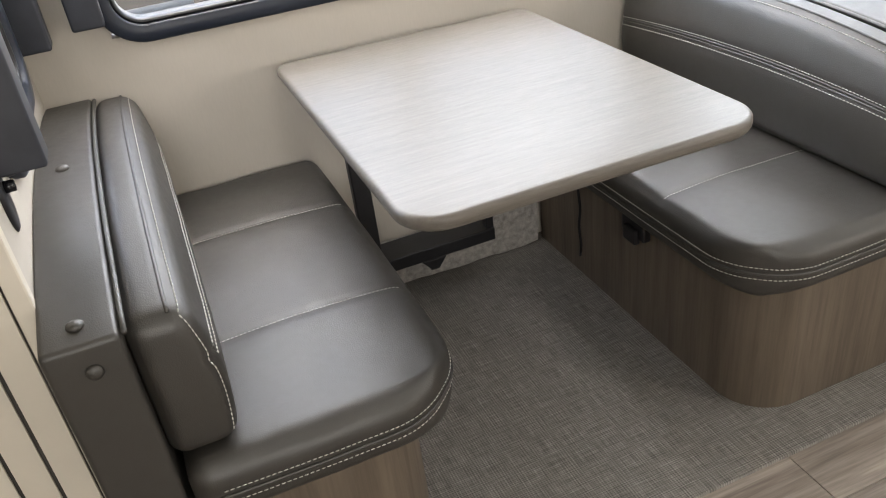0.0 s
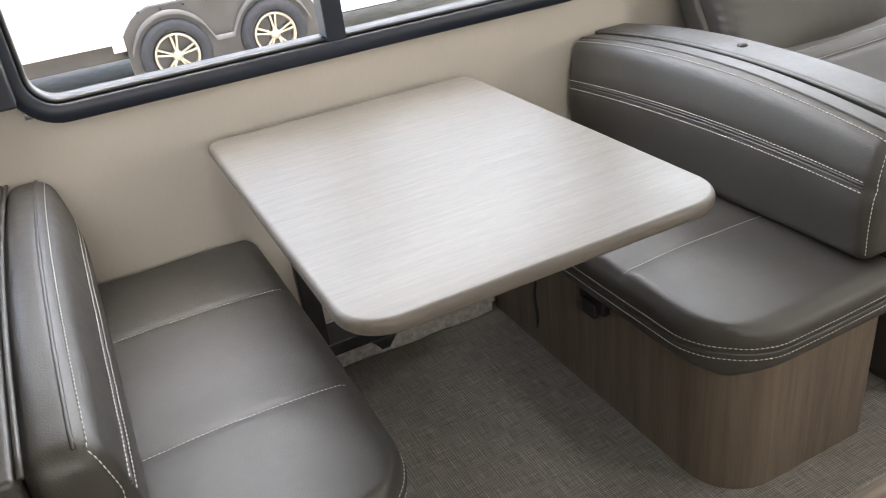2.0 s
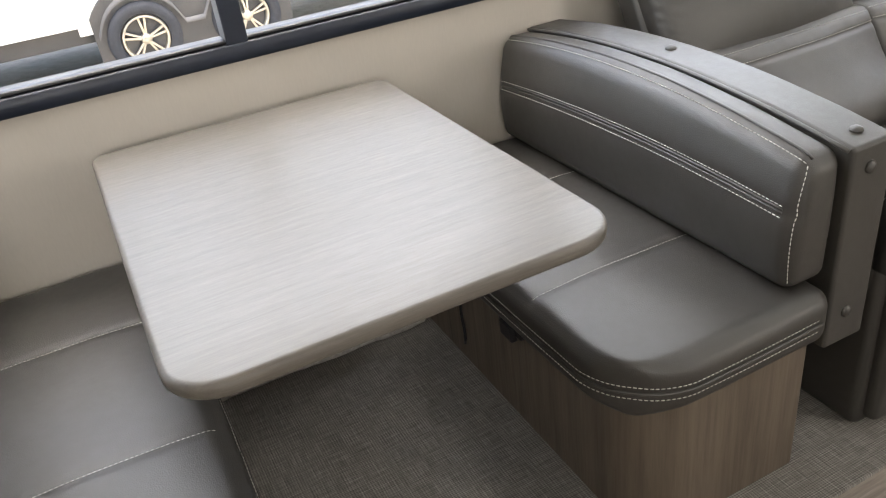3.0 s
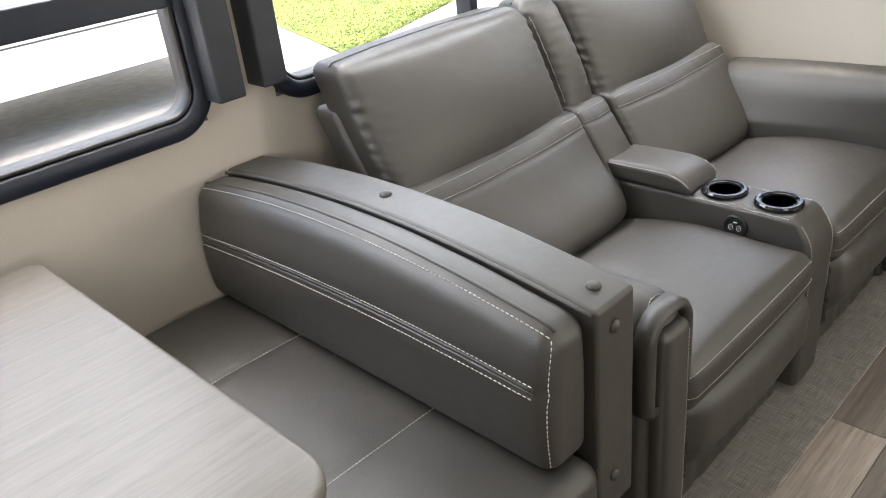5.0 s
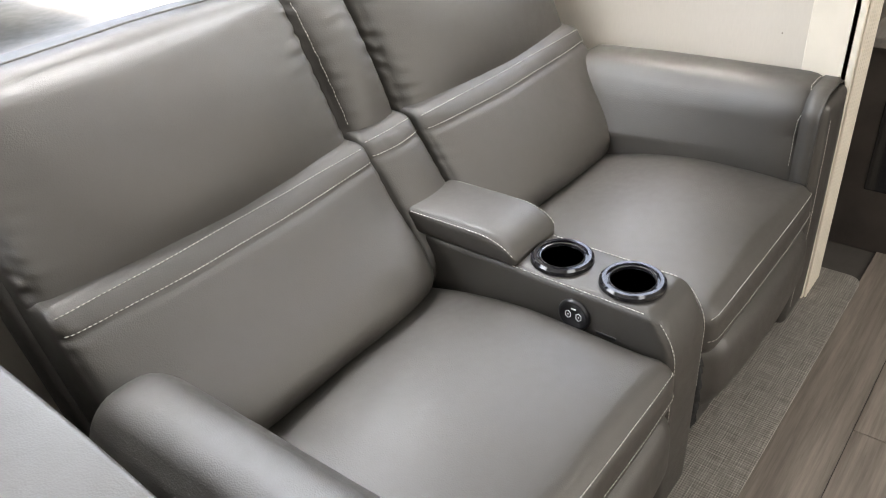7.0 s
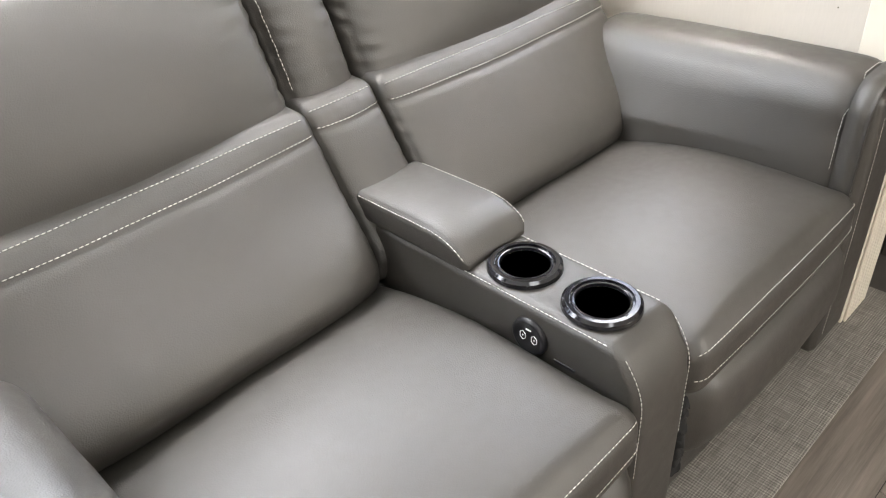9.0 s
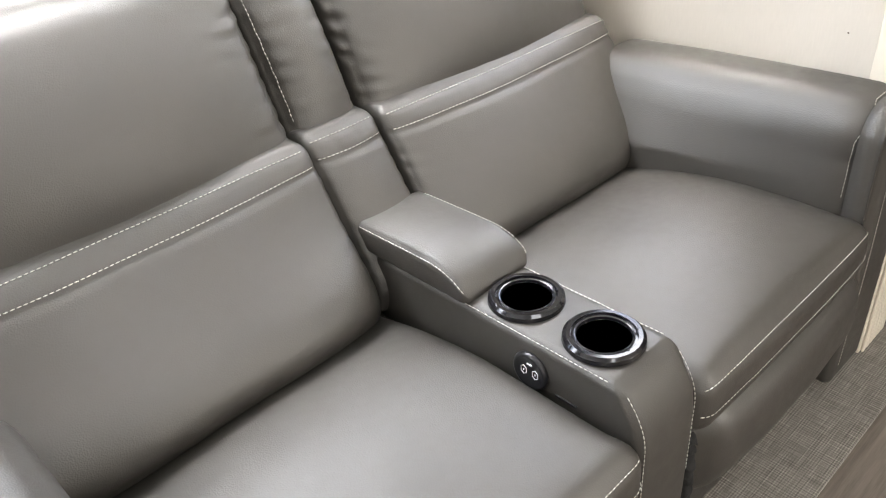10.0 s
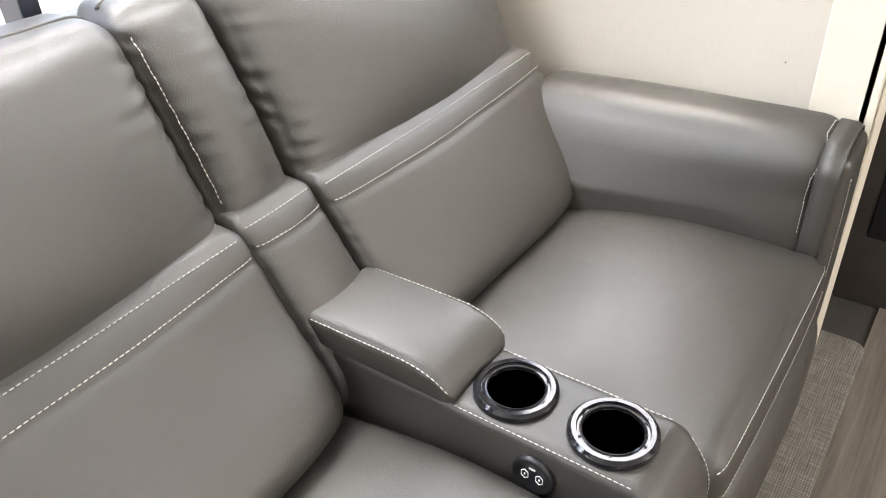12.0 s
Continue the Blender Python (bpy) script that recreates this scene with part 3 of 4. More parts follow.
def wall_outlet():
    o = thing("wall_latch", "black plastic latch with a knob on the pale end wall", "latch")
    lathe("plate", [(0.001, 0.004), (0.024, 0.004), (0.027, 0.0), (0.026, -0.001)], BLACK, o, Matrix.Translation((XL + 0.001, 1.69, 0.822)) @ pose(0, 0, 0, 0, 90, 0) @ Matrix.Diagonal((1.8, 1, 1, 1)))
    lathe("knob", [(0.001, 0.018), (0.008, 0.017), (0.009, 0.003)], GLOSS, o, Matrix.Translation((XL + 0.001, 1.70, 0.836)) @ pose(0, 0, 0, 0, 90, 0), sides=16)
    lathe("boss", [(0.001, 0.012), (0.014, 0.011), (0.016, 0.0)], BLACK, o, Matrix.Translation((XL + 0.001, 1.775, 0.838)) @ pose(0, 0, 0, 0, 90, 0), sides=20)


wall_outlet()


# ---------------------------------------------------------------- theatre recliners
def theatre_sofa():
    sofa = thing("theater_sofa", "dark grey leatherette double recliner with a cup-holder console", "sofa")
    LEAN, Y0 = 0.62, 1.95
    rows = []

    def lean(q):
        return Vector((q.x, q.y + LEAN * (q.z - 0.40), q.z))

    def puckered(x0, x1, roll):
        """Leaning like the back, gathered above the lower of its two cross seams and along its sides."""
        def bend(q):
            band = max(0.0, 1 - abs(q.z - 0.621) / 0.018)
            seam = math.exp(-((q.z - 0.604) / 0.0045) ** 2)
            g = noise.noise(Vector((q.x * 55, q.z * 14, 3.0))) + 0.6 * noise.noise(Vector((q.x * 120, q.z * 20, 8.0)))
            g *= 0.4 + 0.6 * (math.exp(-abs(q.x - x0) / 0.06) + math.exp(-abs(x1 - q.x) / 0.06))
            side = math.exp(-abs(q.x - x0) / 0.02) + math.exp(-abs(x1 - q.x) / 0.02)
            tuck = math.sin(q.z * 260 + 3 * noise.noise(q * 9)) * noise.noise(q * 17)
            sag = 0.004 * noise.noise(Vector((q.x * 6, q.z * 5, 1.0)))
            sag += 0.0022 * math.sin(26 * (q.x - x0) + 34 * (q.z - 0.4)) * max(0.0, noise.noise(Vector((q.x * 3.1, q.z * 4.0, x0 * 7))))
            front = 1 if q.y < Y0 + 0.05 else 0
            sag += 0.030 * max(0.0, (0.44 - q.z) / 0.065) ** 2 - roll * math.exp(-((q.z - 0.455) / 0.065) ** 2) * max(0.0, 1 - ((2 * q.x - x0 - x1) / (x1 - x0)) ** 14)
            return lean(Vector((q.x, q.y + front * (band * 0.0022 * g + sag + 0.0045 * seam + 0.004 * side * tuck), q.z)))
        return bend

    def gathered(x0, x1):
        """Leaning like the back, with gathers along the sewn sides."""
        def bend(q):
            side = math.exp(-abs(q.x - x0) / 0.024) + math.exp(-abs(x1 - q.x) / 0.024)
            g = math.sin(q.z * 230 + 3 * noise.noise(q * 11)) * noise.noise(q * 19 + Vector((x0, 0, 0)))
            front = 1.0 if q.y < Y0 + 0.06 else 0.4
            return lean(Vector((q.x, q.y - front * 0.011 * side * g - 0.036 * max(0.0, (q.z - 0.64) / 0.255), q.z)))
        return bend

    def back(x0, x1, seed, roll, narrow=False):
        dy = 0.014 if narrow else 0.0
        px = 0.0 if narrow else 0.003
        lower = Soft((x0, Y0 + dy, 0.352), (x1, Y0 + 0.15, 0.642), 0.017, (px, 0.022 if narrow else 0.038, 0.003), puckered(x0, x1, roll), 0.0010, seed, (18 if narrow else 60, 4, 64))
        lower.mesh("lower_back", LEATHER, sofa)
        g = Y0 + 0.034 + dy
        upper = Soft((x0 + 0.001, g, 0.600), (x1 - 0.001, Y0 + 0.16, 0.895), 0.030, (px, 0.030 if narrow else 0.052, 0.008), gathered(x0, x1), 0.0011, seed + 7, (14 if narrow else 44, 5, 46))
        upper.mesh("headrest", LEATHER, sofa)
        f = Y0 + dy
        rows.append(lower.line([(x0 + 0.006, f, 0.634), (x1 - 0.006, f, 0.634)]))
        rows.append(lower.line([(x0 + 0.006, f, 0.610), (x1 - 0.006, f, 0.610)]))
        if narrow:
            rows.append(upper.line([(x0 + 0.010, g, 0.655), (x0 + 0.010, g, 0.875)]))
        tube("welt", upper.line([(x0 + 0.012, g + 0.05, 0.893), (x1 - 0.012, g + 0.05, 0.893)], 0.0, 0.01), 0.003, LEATHER, sofa)
        return lower

    back(1.915, 2.528, 1.0, 0.042)
    back(2.532, 2.674, 2.0, 0.0, True)
    back(2.678, 3.285, 3.0, 0.018)
    for x0, x1, sd in ((1.905, 2.50, 4.0), (2.71, 3.295, 5.0)):
        Soft((x0, Y0 + 0.11, 0.10), (x1, Y0 + 0.20, 0.80), 0.02, (0.002, 0, 0.002), lambda q: Vector((q.x, q.y + 0.55 * max(0.0, q.z - 0.40), q.z)), 0.001, sd, (8, 3, 12)).mesh("back_shell", LEATHER, sofa)

    def seat(x0, x1, seed):
        s = Soft((x0, 1.482, 0.300), (x1, 2.02, 0.411), 0.036, (0.0, 0.006, 0.032), lambda q: Vector((q.x + 0.010 * (q.x - (x0 + x1) / 2) / 0.27 * max(0.0, (1.53 - q.y) / 0.05), q.y, q.z + 0.004 * noise.noise(Vector((q.x * 4, q.y * 4, seed))) - 0.006 * max(0.0, (q.y - 1.5) / 0.5) ** 1.5 - 0.032 * max(0.0, (q.y - 1.70) / 0.26) ** 2 * (1 if q.z > 0.36 else 0))), 0.0009, seed, (20, 20, 5))
        s.mesh("seat_cushion", LEATHER, sofa)
        rows.append(s.line([(x0 + 0.008, 1.482, 0.396), (x1 - 0.008, 1.482, 0.396)]))
        rows.append(s.line([(x0 + 0.004, 1.482, 0.346), (x1 - 0.004, 1.482, 0.346)]))
        def fold(q):
            ends = math.exp(-abs(q.x - x0) / 0.04) + math.exp(-abs(x1 - q.x) / 0.04)
            low = max(0.0, (0.22 - q.z) / 0.1)
            g = math.sin(q.z * 170 + q.x * 60) * 0.004 * ends * low
            return Vector((q.x, q.y + 0.05 * low ** 1.5 + g, q.z))

        fr = Soft((x0 + 0.012, 1.472, 0.110), (x1 + 0.004, 1.60, 0.336), 0.058, (0.004, 0.018, 0.0), fold, 0.0012, seed + 3, (34, 6, 20))
        fr.mesh("footrest", LEATHER, sofa)
        Soft((x0 - 0.001, 1.498, 0.135), (x0 + 0.030, 1.60, 0.300), 0.010, (0.003, 0.004, 0.0), lambda q: q + Vector((0.002, 0.003, 0.002)) * math.sin(q.z * 300 + 6 * noise.noise(q * 40)), 0.004, seed + 9, (8, 14, 26)).mesh("dust_cloth", FELT, sofa, "gathered black dust cloth")
        Soft((x0 + 0.005, 1.535, 0.0), (x1 - 0.005, 1.60, 0.21), 0.012, (0, 0.004, 0), lambda q: Vector((q.x, q.y + 0.004 * noise.noise(Vector((q.x * 30, q.z * 6, seed))), q.z)), 0.001, seed + 5, (40, 3, 8)).mesh("kick_panel", LEATHER, sofa)

    seat(2.000, 2.548, 11.0)
    seat(2.684, 3.222, 15.0)

    def arm(x0, x1, seed, side, z1, y0, y1):
        """side: +1 where the seat lies at larger x."""
        inner = x1 if side > 0 else x0

        def shape(q):
            roll = max(0.0, (q.z - 0.50) / 0.09)
            pinch = math.exp(-((q.z - 0.505) / 0.012) ** 2) * math.exp(-max(0.0, q.y - y0) / 0.03)
            w = 0.004 * noise.noise(Vector((q.x * 6, q.y * 5 + seed, q.z * 7)))
            x = q.x + side * (1 if (q.x - (x0 + x1) / 2) * side > 0 else 0) * (0.002 * roll - 0.008 * pinch + w + (0.045 if side < 0 else 0.0) * max(0.0, min(1.0, (0.56 - q.z) / 0.10)) * min(1.0, max(0.0, (q.y - 1.52) / 0.4)))
            return Vector((x, q.y + 0.006 * pinch, q.z - 0.02 * max(0.0, (q.y - 1.55) / 0.55)))

        top = Soft((x0, y0, 0.29), (x1, y1, z1), 0.060, (0.010, 0.0, 0.008), shape, 0.0010, seed, (10, 34, 28))
        top.mesh("arm_pad", LEATHER, sofa)
        lo = Soft((x0 + 0.006, y0 + 0.012, 0.0), (x1 - 0.006, y1 - 0.02, 0.45), 0.02, (0.002, 0.004, 0.0), None, 0.0015, seed + 2, (6, 16, 10))
        lo.mesh("arm_panel", LEATHER, sofa)
        facing = Soft((x0 + (0.026 if side > 0 else 0.014), y0 - 0.016, 0.02), (x1 - (0.030 if side > 0 else 0.016), y0 + 0.024, z1 - (0.040 if side > 0 else 0.022)), 0.016, (0.002, 0.008, 0), None, 0.0008, seed + 4, (8, 3, 24))
        facing.mesh("arm_facing", LEATHER, sofa)
        rim = outline(x0 - 0.001, x1 + 0.001, 0.385, z1 - 0.002, (0.012, 0.012, 0.058, 0.058), 10, 4)
        to_front = Matrix(((1, 0, 0, 0), (0, 0, -1, y0), (0, 1, 0, 0), (0, 0, 0, 1)))
        ring_plate("arm_welt", rim, inset(rim, 0.022 if side > 0 else 0.012), -0.030, 0.006, to_front, LEATHER, sofa, "", 0.008)
        back_of_rim = y0 + 0.034
        rows.append(top.line([(x0, back_of_rim, 0.44), (x0, back_of_rim, z1 - 0.06), (x0 + 0.06, back_of_rim, z1), (x1 - 0.06, back_of_rim, z1), (x1, back_of_rim, z1 - 0.06), (x1, back_of_rim, 0.44)]))
        edge = inner - side * 0.036
        rows.append(facing.line([(edge, y0 - 0.016, z1 - 0.06), (edge, y0 - 0.016, 0.06)]))

    arm(1.862, 2.000, 21.0, 1, 0.592, 1.488, 2.01)
    arm(3.212, 3.387, 27.0, -1, 0.600, 1.508, 2.11)

    # console with two cup wells
    C1, C2, TOP = (2.6135, 1.735), (2.6135, 1.602), 0.470
    body = Soft((2.5505, 1.494, 0.02), (2.6815, 2.03, TOP), 0.016, (0.0, 0.004, 0.002), lambda q: Vector((q.x, q.y + 0.045 * (max(0.0, q.z - 0.375) / 0.095) ** 2.2 * max(0.0, min(1.0, (1.60 - q.y) / 0.1)), q.z)), 0.0006, 31.0, (8, 22, 10))
    rows.append(body.line([(2.553, 1.80, TOP - 0.002), (2.553, 1.515, TOP - 0.002)]))
    rows.append(body.line([(2.679, 1.80, TOP - 0.002), (2.679, 1.515, TOP - 0.002)]))
    rows.append(body.line([(2.5545, 1.489, 0.455), (2.5545, 1.489, 0.25)]))
    rows.append(body.line([(2.6775, 1.489, 0.455), (2.6775, 1.489, 0.25)]))
    ob = body.mesh("console_body", LEATHER, sofa)
    for cx, cy in (C1, C2):
        bm = bmesh.new()
        bmesh.ops.create_cone(bm, cap_ends=True, segments=40, radius1=0.041, radius2=0.041, depth=0.2)
        bmesh.ops.translate(bm, verts=bm.verts, vec=(cx, cy, TOP))
        cut = part("cutter", bm, LEATHER)
        mod = ob.modifiers.new("well", "BOOLEAN")
        mod.operation, mod.object = "DIFFERENCE", cut
        done = bpy.data.meshes.new_from_object(ob.evaluated_get(bpy.context.evaluated_depsgraph_get()))
        ob.modifiers.clear()
        ob.data = done
        bpy.data.objects.remove(cut)
    for cx, cy in (C1, C2):
        m = Matrix.Translation((cx, cy, TOP + 0.002))
        cup = lathe("cup_holder", crisp([(0.0362, 0.003), (0.0372, 0.0075), (0.0395, 0.0082), (0.0400, 0.0062), (0.0432, 0.0062), (0.0438, 0.0098), (0.0500, 0.0098), (0.0545, 0.0062), (0.0555, 0.0), (0.041, -0.002), (0.041, -0.08), (0.001, -0.082), (0.001, -0.078), (0.0365, -0.076), (0.0362, 0.003)]), GLOSS, sofa, m, "glossy black cup holder with a ribbed rim", 64)
        for a in range(6):
            t = radians(a * 60 + 20)
            d = lathe("rim_stud", [(0.0003, 0.0118), (0.0016, 0.0112), (0.002, 0.0085)], GLOSS, cup, m @ Matrix.Translation((0.0435 * math.cos(t), 0.0435 * math.sin(t), 0)), sides=8)
    def bullnose(q):
        """The lid's top falls in a round to the console at its front and slopes a little to the back."""
        w = math.sqrt(max(0.0, 1 - (max(0.0, 1.868 - q.y) / 0.079) ** 2))
        up = max(0.0, q.z - TOP)
        return Vector((q.x, q.y, min(q.z, TOP) + up * (0.04 + 0.96 * w) * (1 - 0.5 * max(0.0, q.y - 1.90))))

    lid = Soft((2.546, 1.790, TOP - 0.004), (2.686, 2.035, TOP + 0.050), 0.013, (0.002, 0.0, 0.006), bullnose, 0.0006, 37.0, (10, 30, 6))
    lid.mesh("console_lid", LEATHER, sofa)
    for x in (2.548, 2.684):
        rows.append(lid.line([(x, 1.795, TOP + 0.044), (x, 2.02, TOP + 0.044)]))
    # charging panel on the console's side
    m = Matrix.Translation((2.5485, 1.672, 0.419)) @ pose(0, 0, 0, 0, -90, 0)
    usb = lathe("charging_panel", [(0.001, 0.003), (0.022, 0.003), (0.024, 0.0055), (0.028, 0.005), (0.030, 0.0), (0.029, -0.004)], BLACK, sofa, m, "round black charging panel with two symbols", 36)
    for k in (-1, 1):
        o = [Vector((0.0080 * math.cos(a) - 0.001, 0.0100 * k + 0.0058 * math.sin(a))) for a in [2 * math.pi * i / 6 for i in range(6)]]
        dot = boxes("symbol_dot", ICON, usb, [((-0.0022, 0.0100 * k - 0.0008, 0.0028), (0.0002, 0.0100 * k + 0.0008, 0.0042))])
        dot.data.transform(m)
        ring_plate("symbol", o, inset(o, 0.0008), 0.0028, 0.0042, m, ICON, usb, lip=0.0002)
    b = boxes("symbol_bar", ICON, usb, [((0.0115, -0.0042, 0.0028), (0.0135, 0.0042, 0.0042))])
    b.data.transform(m)
    boxes("pull_tab", BLACK, sofa, [((2.5478, 1.594, 0.3965), (2.5502, 1.630, 0.4015))], 0.0008, "thin black pull tab")
    for row in rows:
        stitches(sofa, [row], 0.0056, 0.0022, 0.00085)
    return sofa


theatre_sofa()
# Two tiny specks on the east wall, added as small turned bumps.
for y, z, r in ((1.655, 0.652, 0.0016), (1.545, 0.66, 0.0012)):
    tagged(lathe("wall_speck", [(0.0003, 0.0012), (r * 0.7, 0.001), (r, 0.0)], BASEWOOD, None, Matrix.Translation((3.3998, y, z)) @ pose(0, 0, 0, 0, -90, 0), sides=10), "tiny brown speck on the cream end wall", "screw")


# ---------------------------------------------------------------- console cabinet past the slide-out
def console_cabinet():
    c = thing("console_cabinet", "dark low cabinet with a grey laminate top and black fireplace", "cabinet")
    boxes("body", CHAR, c, [((3.72, 0.35, -0.0145), (4.44, 1.53, 0.548))], 0.003)
    boxes("top", COUNTER, c, [((3.70, 0.33, 0.549), (4.445, 1.545, 0.575))], 0.003)
    boxes("fireplace", GLOSS, c, [((3.712, 0.45, 0.17), (3.7195, 1.47, 0.42))], 0.003, "glossy black fireplace glass")
    return c


console_cabinet()
tv = thing("television", "black flat television above the console cabinet", "television")
boxes("screen_housing", BLACK, tv, [((4.40, 0.4, 0.80), (4.448, 1.62, 1.45))], 0.006)
tube("cable", [Vector((4.43, 1.60 - 0.02 * math.sin(k / 3), 0.80 - 0.006 * k)) for k in range(9)], 0.004, BLACK, tv)


# ---------------------------------------------------------------- outside
GZ = -0.62
bm = bmesh.new()
for v in ((-400, -400), (400, -400), (400, 400), (-400, 400)):
    bm.verts.new((*v, GZ))
bm.faces.new(bm.verts)
tagged(part("ground", bm, CONCRETE, None, smooth=False), "pale sunlit concrete lot", "ground", kind="structure")


def lawn():
    """A mown lawn past the lot, with single blades near the edge."""
    rng = random.Random(4)
    verts, faces = [(7.3, 12.0, GZ + 0.012), (5.95, 7.5, GZ + 0.012), (9.9, 8.8, GZ + 0.012), (30, 15, GZ + 0.012), (60, 60, GZ + 0.012), (12, 60, GZ + 0.012)], []
    faces.append([0, 1, 2, 3, 4, 5])
    for k in range(26000):
        a, b = rng.random(), rng.random() ** 1.7
        x, y = 5.9 + 4.5 * a + 3.0 * b, 7.4 + 1.5 * a + 9 * b
        h, t, w = rng.uniform(0.012, 0.034), rng.uniform(0, 6.28), rng.uniform(0.006, 0.012)
        dx, dy = math.cos(t) * w, math.sin(t) * w
        i = len(verts)
        verts += [(x - dx, y - dy, GZ + 0.01), (x + dx, y + dy, GZ + 0.01), (x + rng.uniform(-0.03, 0.03), y + rng.uniform(-0.03, 0.03), GZ + h)]
        faces.append([i, i + 1, i + 2])
    me = bpy.data.meshes.new("lawn")
    me.from_pydata(verts, [], faces)
    return tagged(finish("lawn", me, GRASS, None, smooth=False), "bright green mown grass beyond the concrete", "grass", kind="stuff")


lawn()


def travel_trailer():
    """The white trailer parked alongside, with two wheels under one fender."""
    y, WX = 7.6, (1.27, 2.11)
    t = thing("travel_trailer", "white travel trailer parked on the concrete", "trailer")
    boxes("body", TRAILER, t, [((-6.0, y, -0.06), (2.55, y + 2.4, 2.6)), ((2.5505, y, -0.19), (5.2, y + 2.4, 2.6))], 0.012)
    boxes("skirt", TRAILER_LOW, t, [((-5.9, y + 0.08, -0.20), (2.54, y + 2.3, -0.062))], 0.01)
    boxes("frame_rail", BLACK, t, [((2.76, y + 0.35, -0.27), (5.1, y + 0.42, -0.192))], 0.004)
    boxes("trim_strip", CREAM, t, [((0.80, y - 0.012, -0.12), (0.98, y - 0.002, 2.5))], 0.003)
    bm = bmesh.new()
    pts = []
    for k in range(41):
        x = 0.93 + 1.52 * k / 40
        z = max(math.sqrt(max(0, 0.33 ** 2 - (x - WX[0]) ** 2)), math.sqrt(max(0, 0.33 ** 2 - (x - WX[1]) ** 2)), 0.05) - 0.23
        pts.append((x, z))
    for x, z in pts:
        for yy, dz in ((y - 0.06, 0.0), (y - 0.06, 0.035), (y + 0.01, 0.04)):
            bm.verts.new((x, yy, z + dz))
    bm.verts.ensure_lookup_table()
    for k in range(40):
        for j in range(2):
            bm.faces.new([bm.verts[k * 3 + j], bm.verts[k * 3 + j + 1], bm.verts[k * 3 + j + 4], bm.verts[k * 3 + j + 3]])
    part("fender", bm, FENDER, t, "grey metal double fender")
    boxes("body_seam", TRAILER_LOW, t, [((2.70, y - 0.008, 0.180), (5.19, y - 0.001, 0.196))], 0.002)
    bm = bmesh.new()
    cols = []
    for k in range(49):
        x = 0.90 + 1.60 * k / 48
        d = max(0.0, WX[0] - x, x - WX[1])
        z = min(0.18, -0.23 + math.sqrt(max(0.0, 0.43 ** 2 - d * d)))
        cols.append([bm.verts.new(c) for c in ((x, y - 0.03, -0.42), (x, y - 0.03, z), (x, y - 0.003, z + 0.008), (x, y - 0.003, -0.42))])
    for a, b in zip(cols, cols[1:]):
        for j in range(4):
            bm.faces.new([a[j], a[(j + 1) % 4], b[(j + 1) % 4], b[j]])
    bm.faces.new(cols[0])
    bm.faces.new(cols[-1][::-1])
    part("fender_panel", bm, TRAILER_LOW, t, "dark grey wheel-well skirt", smooth=False)
    for k in range(8):
        lathe("screw", [(0.0005, 0.008), (0.011, 0.006), (0.013, 0.0)], BLACK, t, Matrix.Translation((1.06 + 0.18 * k, y - 0.03, 0.155)) @ pose(0, 0, 0, 90, 0, 0), sides=10)
    for cx in WX:
        m = Matrix.Translation((cx, y - 0.02, -0.23)) @ pose(0, 0, 0, 90, 0, 0)
        w = lathe("wheel", [(0.185, 0.0), (0.20, 0.062), (0.25, 0.07), (0.285, 0.05), (0.295, 0.0), (0.285, -0.1), (0.19, -0.11)], RUBBER, t, m, "", 48)
        lathe("rim", [(0.155, 0.002), (0.160, 0.012), (0.168, 0.056), (0.185, 0.054), (0.19, 0.03), (0.18, -0.02)], RIM, w, m, "polished alloy rim", 40, False)
        lathe("hub", [(0.001, 0.06), (0.035, 0.058), (0.045, 0.04), (0.045, 0.0)], RIM, w, m, sides=20)
        for s in range(5):
            a = 2 * math.pi * s / 5 + 0.3
            for off in (-0.16, 0.16):
                bm = bmesh.new()
                add_box(bm, (0.03, -0.009, 0.025), (0.172, 0.009, 0.05), 0.004)
                bmesh.ops.transform(bm, matrix=m @ pose(0, 0, 0, 0, 0, math.degrees(a + off * 0.9)), verts=bm.verts)
                part("spoke", bm, RIM, w, smooth=False)
    boxes("step_box", TRAILER_LOW, t, [((4.62, y + 0.02, -0.29), (4.88, y + 0.3, -0.192))], 0.01)
    return t


travel_trailer()


def along(a, b, t, z):
    return Vector((a[0] + (b[0] - a[0]) * t, a[1] + (b[1] - a[1]) * t, GZ + z))


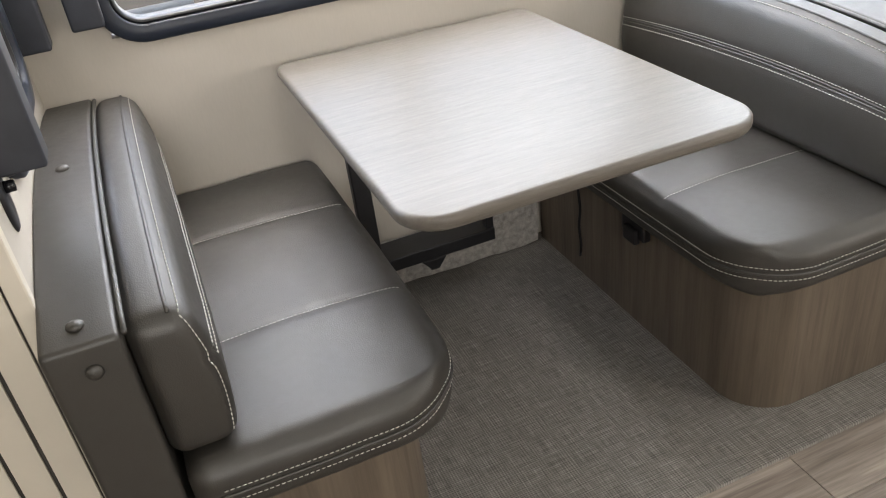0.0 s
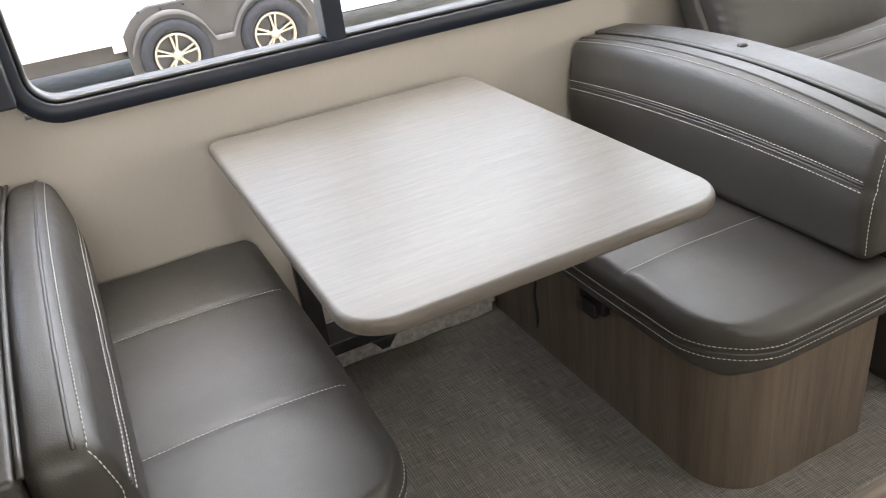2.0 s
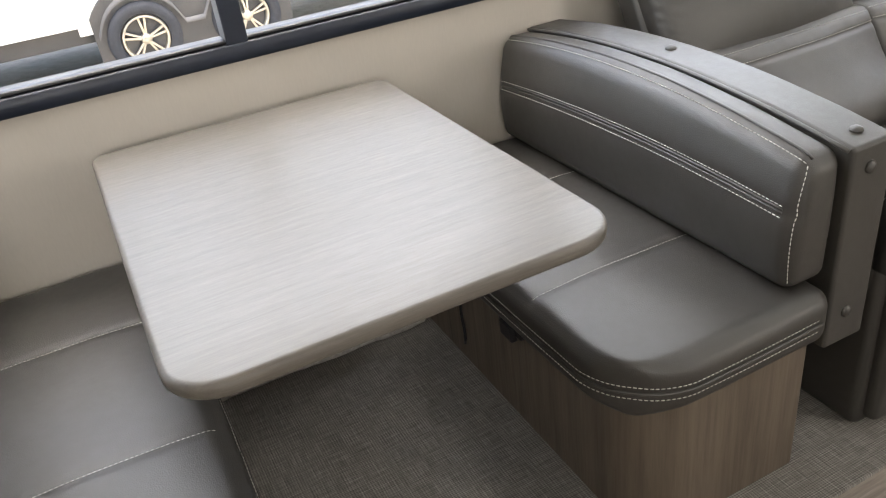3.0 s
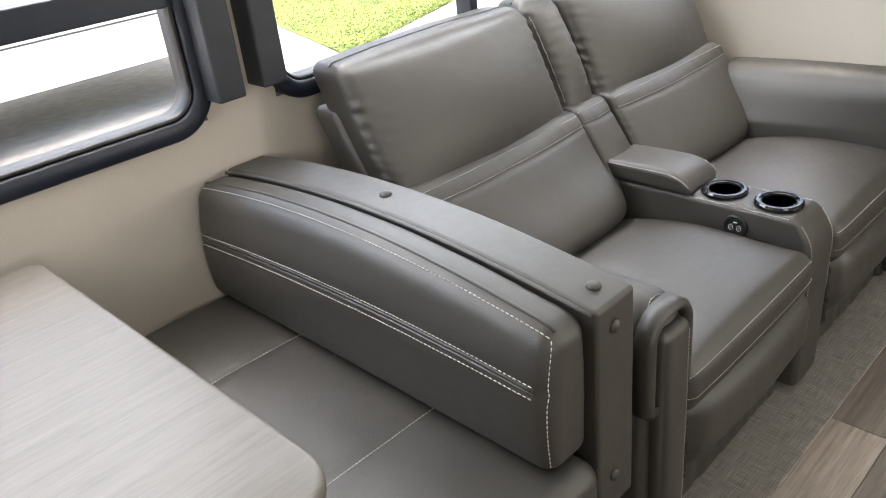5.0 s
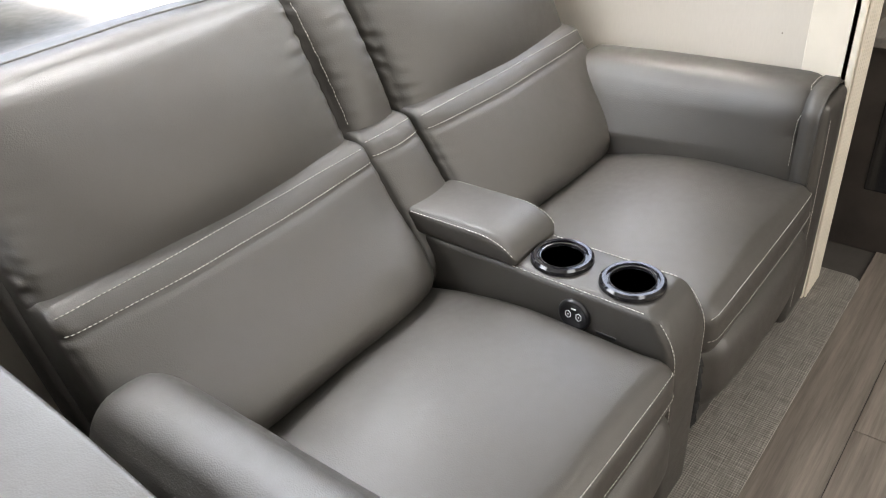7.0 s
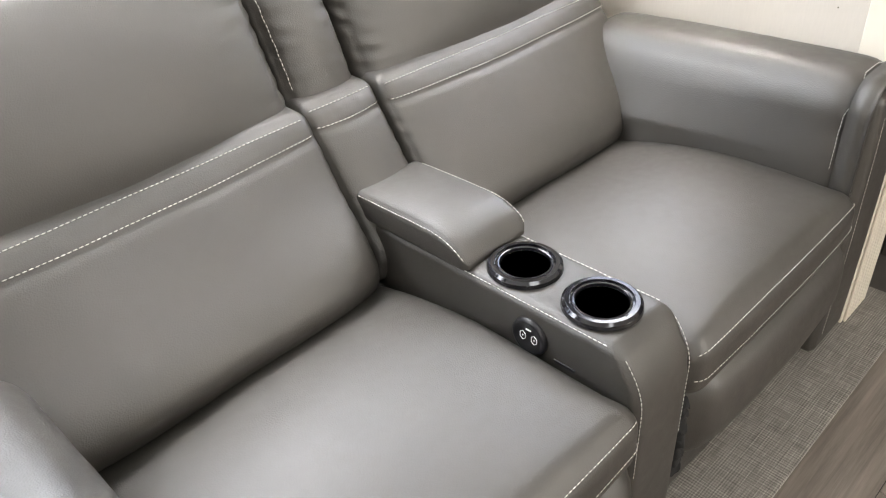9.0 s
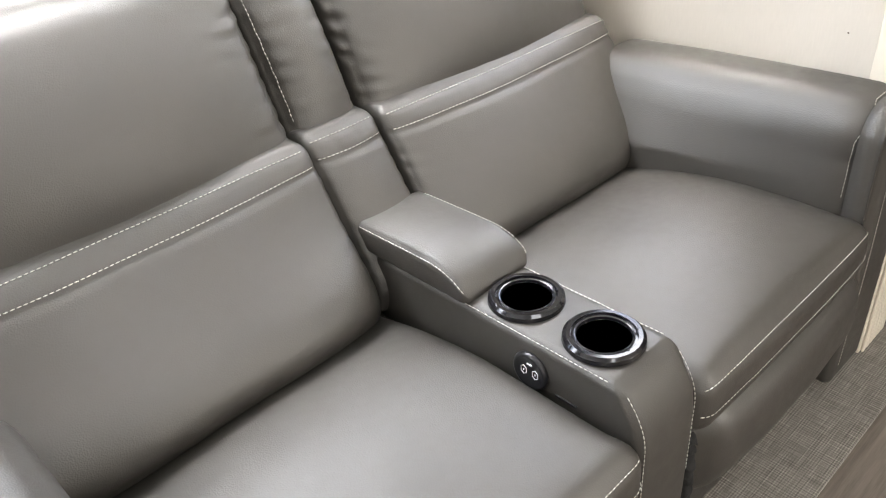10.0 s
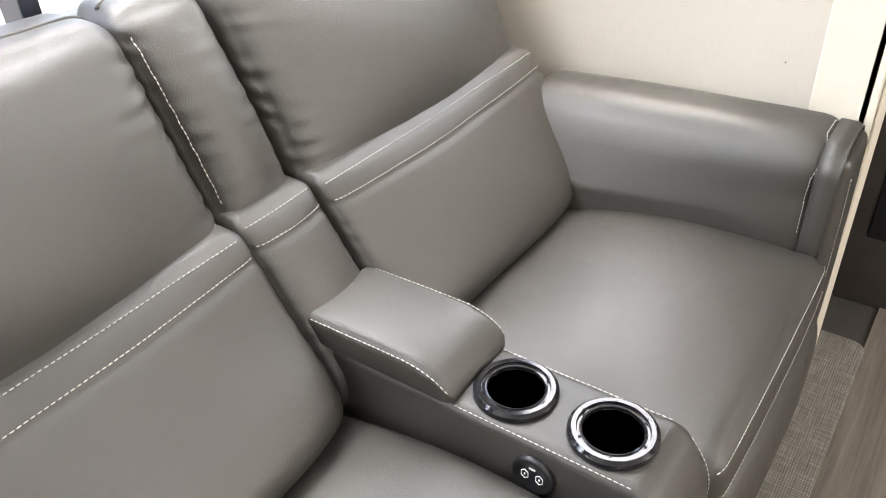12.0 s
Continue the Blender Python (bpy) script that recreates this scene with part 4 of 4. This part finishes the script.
def wire_fence(a, b):
    """Chain-link fence: crossed wires between round posts."""
    f = thing("wire_fence", "pale chain-link fence beyond the lawn", "fence")
    long = math.hypot(b[0] - a[0], b[1] - a[1])
    verts, faces, n = [], [], int(long / 0.075)
    for k in range(-22, n + 22):
        for d in (-1, 1):
            t0, t1 = k / n, (k + d * 20) / n
            lo, hi = (0.02, 1.5)
            if min(t0, t1) < 0 or max(t0, t1) > 1:
                continue
            p, q = along(a, b, t0, lo), along(a, b, t1, hi)
            i = len(verts)
            w = Vector((0, 0, 0.009))
            verts += [p, q, q + w, p + w]
            faces.append([i, i + 1, i + 2, i + 3])
    me = bpy.data.meshes.new("wire_mesh")
    me.from_pydata(verts, [], faces)
    finish("wire_mesh", me, RIM, f, smooth=False)
    for k in range(6):
        lathe("post", [(0.03, 0.0), (0.03, 1.55), (0.001, 1.58)], RIM, f, Matrix.Translation(along(a, b, k / 5, 0)), sides=10)
    return f


def wooden_fence(a, b):
    """Weathered upright boards on two rails."""
    f = thing("wooden_fence", "weathered brown board fence at the lawn's end", "fence")
    n = 26
    ang = math.degrees(math.atan2(b[1] - a[1], b[0] - a[0]))
    long = math.hypot(b[0] - a[0], b[1] - a[1]) / n
    for k in range(n):
        bm = bmesh.new()
        add_box(bm, (0.004, 0, 0.0), (long - 0.006, 0.02, 1.6 + 0.02 * (k % 3)), 0.004, 1)
        bmesh.ops.transform(bm, matrix=Matrix.Translation(along(a, b, k / n, 0)) @ pose(0, 0, 0, 0, 0, ang), verts=bm.verts)
        part("board", bm, BASEWOOD, f, smooth=False)
    for z in (0.3, 1.3):
        bm = bmesh.new()
        add_box(bm, (0, 0.0205, z), (long * n, 0.055, z + 0.08), 0.004, 1)
        bmesh.ops.transform(bm, matrix=Matrix.Translation(along(a, b, 0, 0)) @ pose(0, 0, 0, 0, 0, ang), verts=bm.verts)
        part("fence_rail", bm, BASEWOOD, f, smooth=False)
    return f


wire_fence((9.7, 11.8), (13.5, 6.0))
wooden_fence((6.6, 14.6), (9.6, 12.0))


# ---------------------------------------------------------------- aisle planks
def planks():
    rng = random.Random(9)
    wide, long, cache = 0.131, 1.22, {}
    y, row = 1.402, 0
    while y > -1.2:
        x = -1.3 + (row * 0.47) % long - long + 0.18
        while x < 4.45:
            a, b = max(x, -1.3), min(x + long, 4.45)
            if b - a > 0.05:
                key = round(b - a, 3)
                if key not in cache:
                    bm = bmesh.new()
                    add_box(bm, (0, 0.0008, -0.006), (b - a - 0.0016, wide - 0.0008, 0.0), 0.0008, 1)
                    me = bpy.data.meshes.new("plank")
                    bm.to_mesh(me)
                    bm.free()
                    me.materials.append(PLANK)
                    cache[key] = me
                ob = new("plank", cache[key])
                ob.location = (a, y - wide, -0.008)
                ob.parent = floor
            x += long
        y, row = y - wide, row + 1


planks()
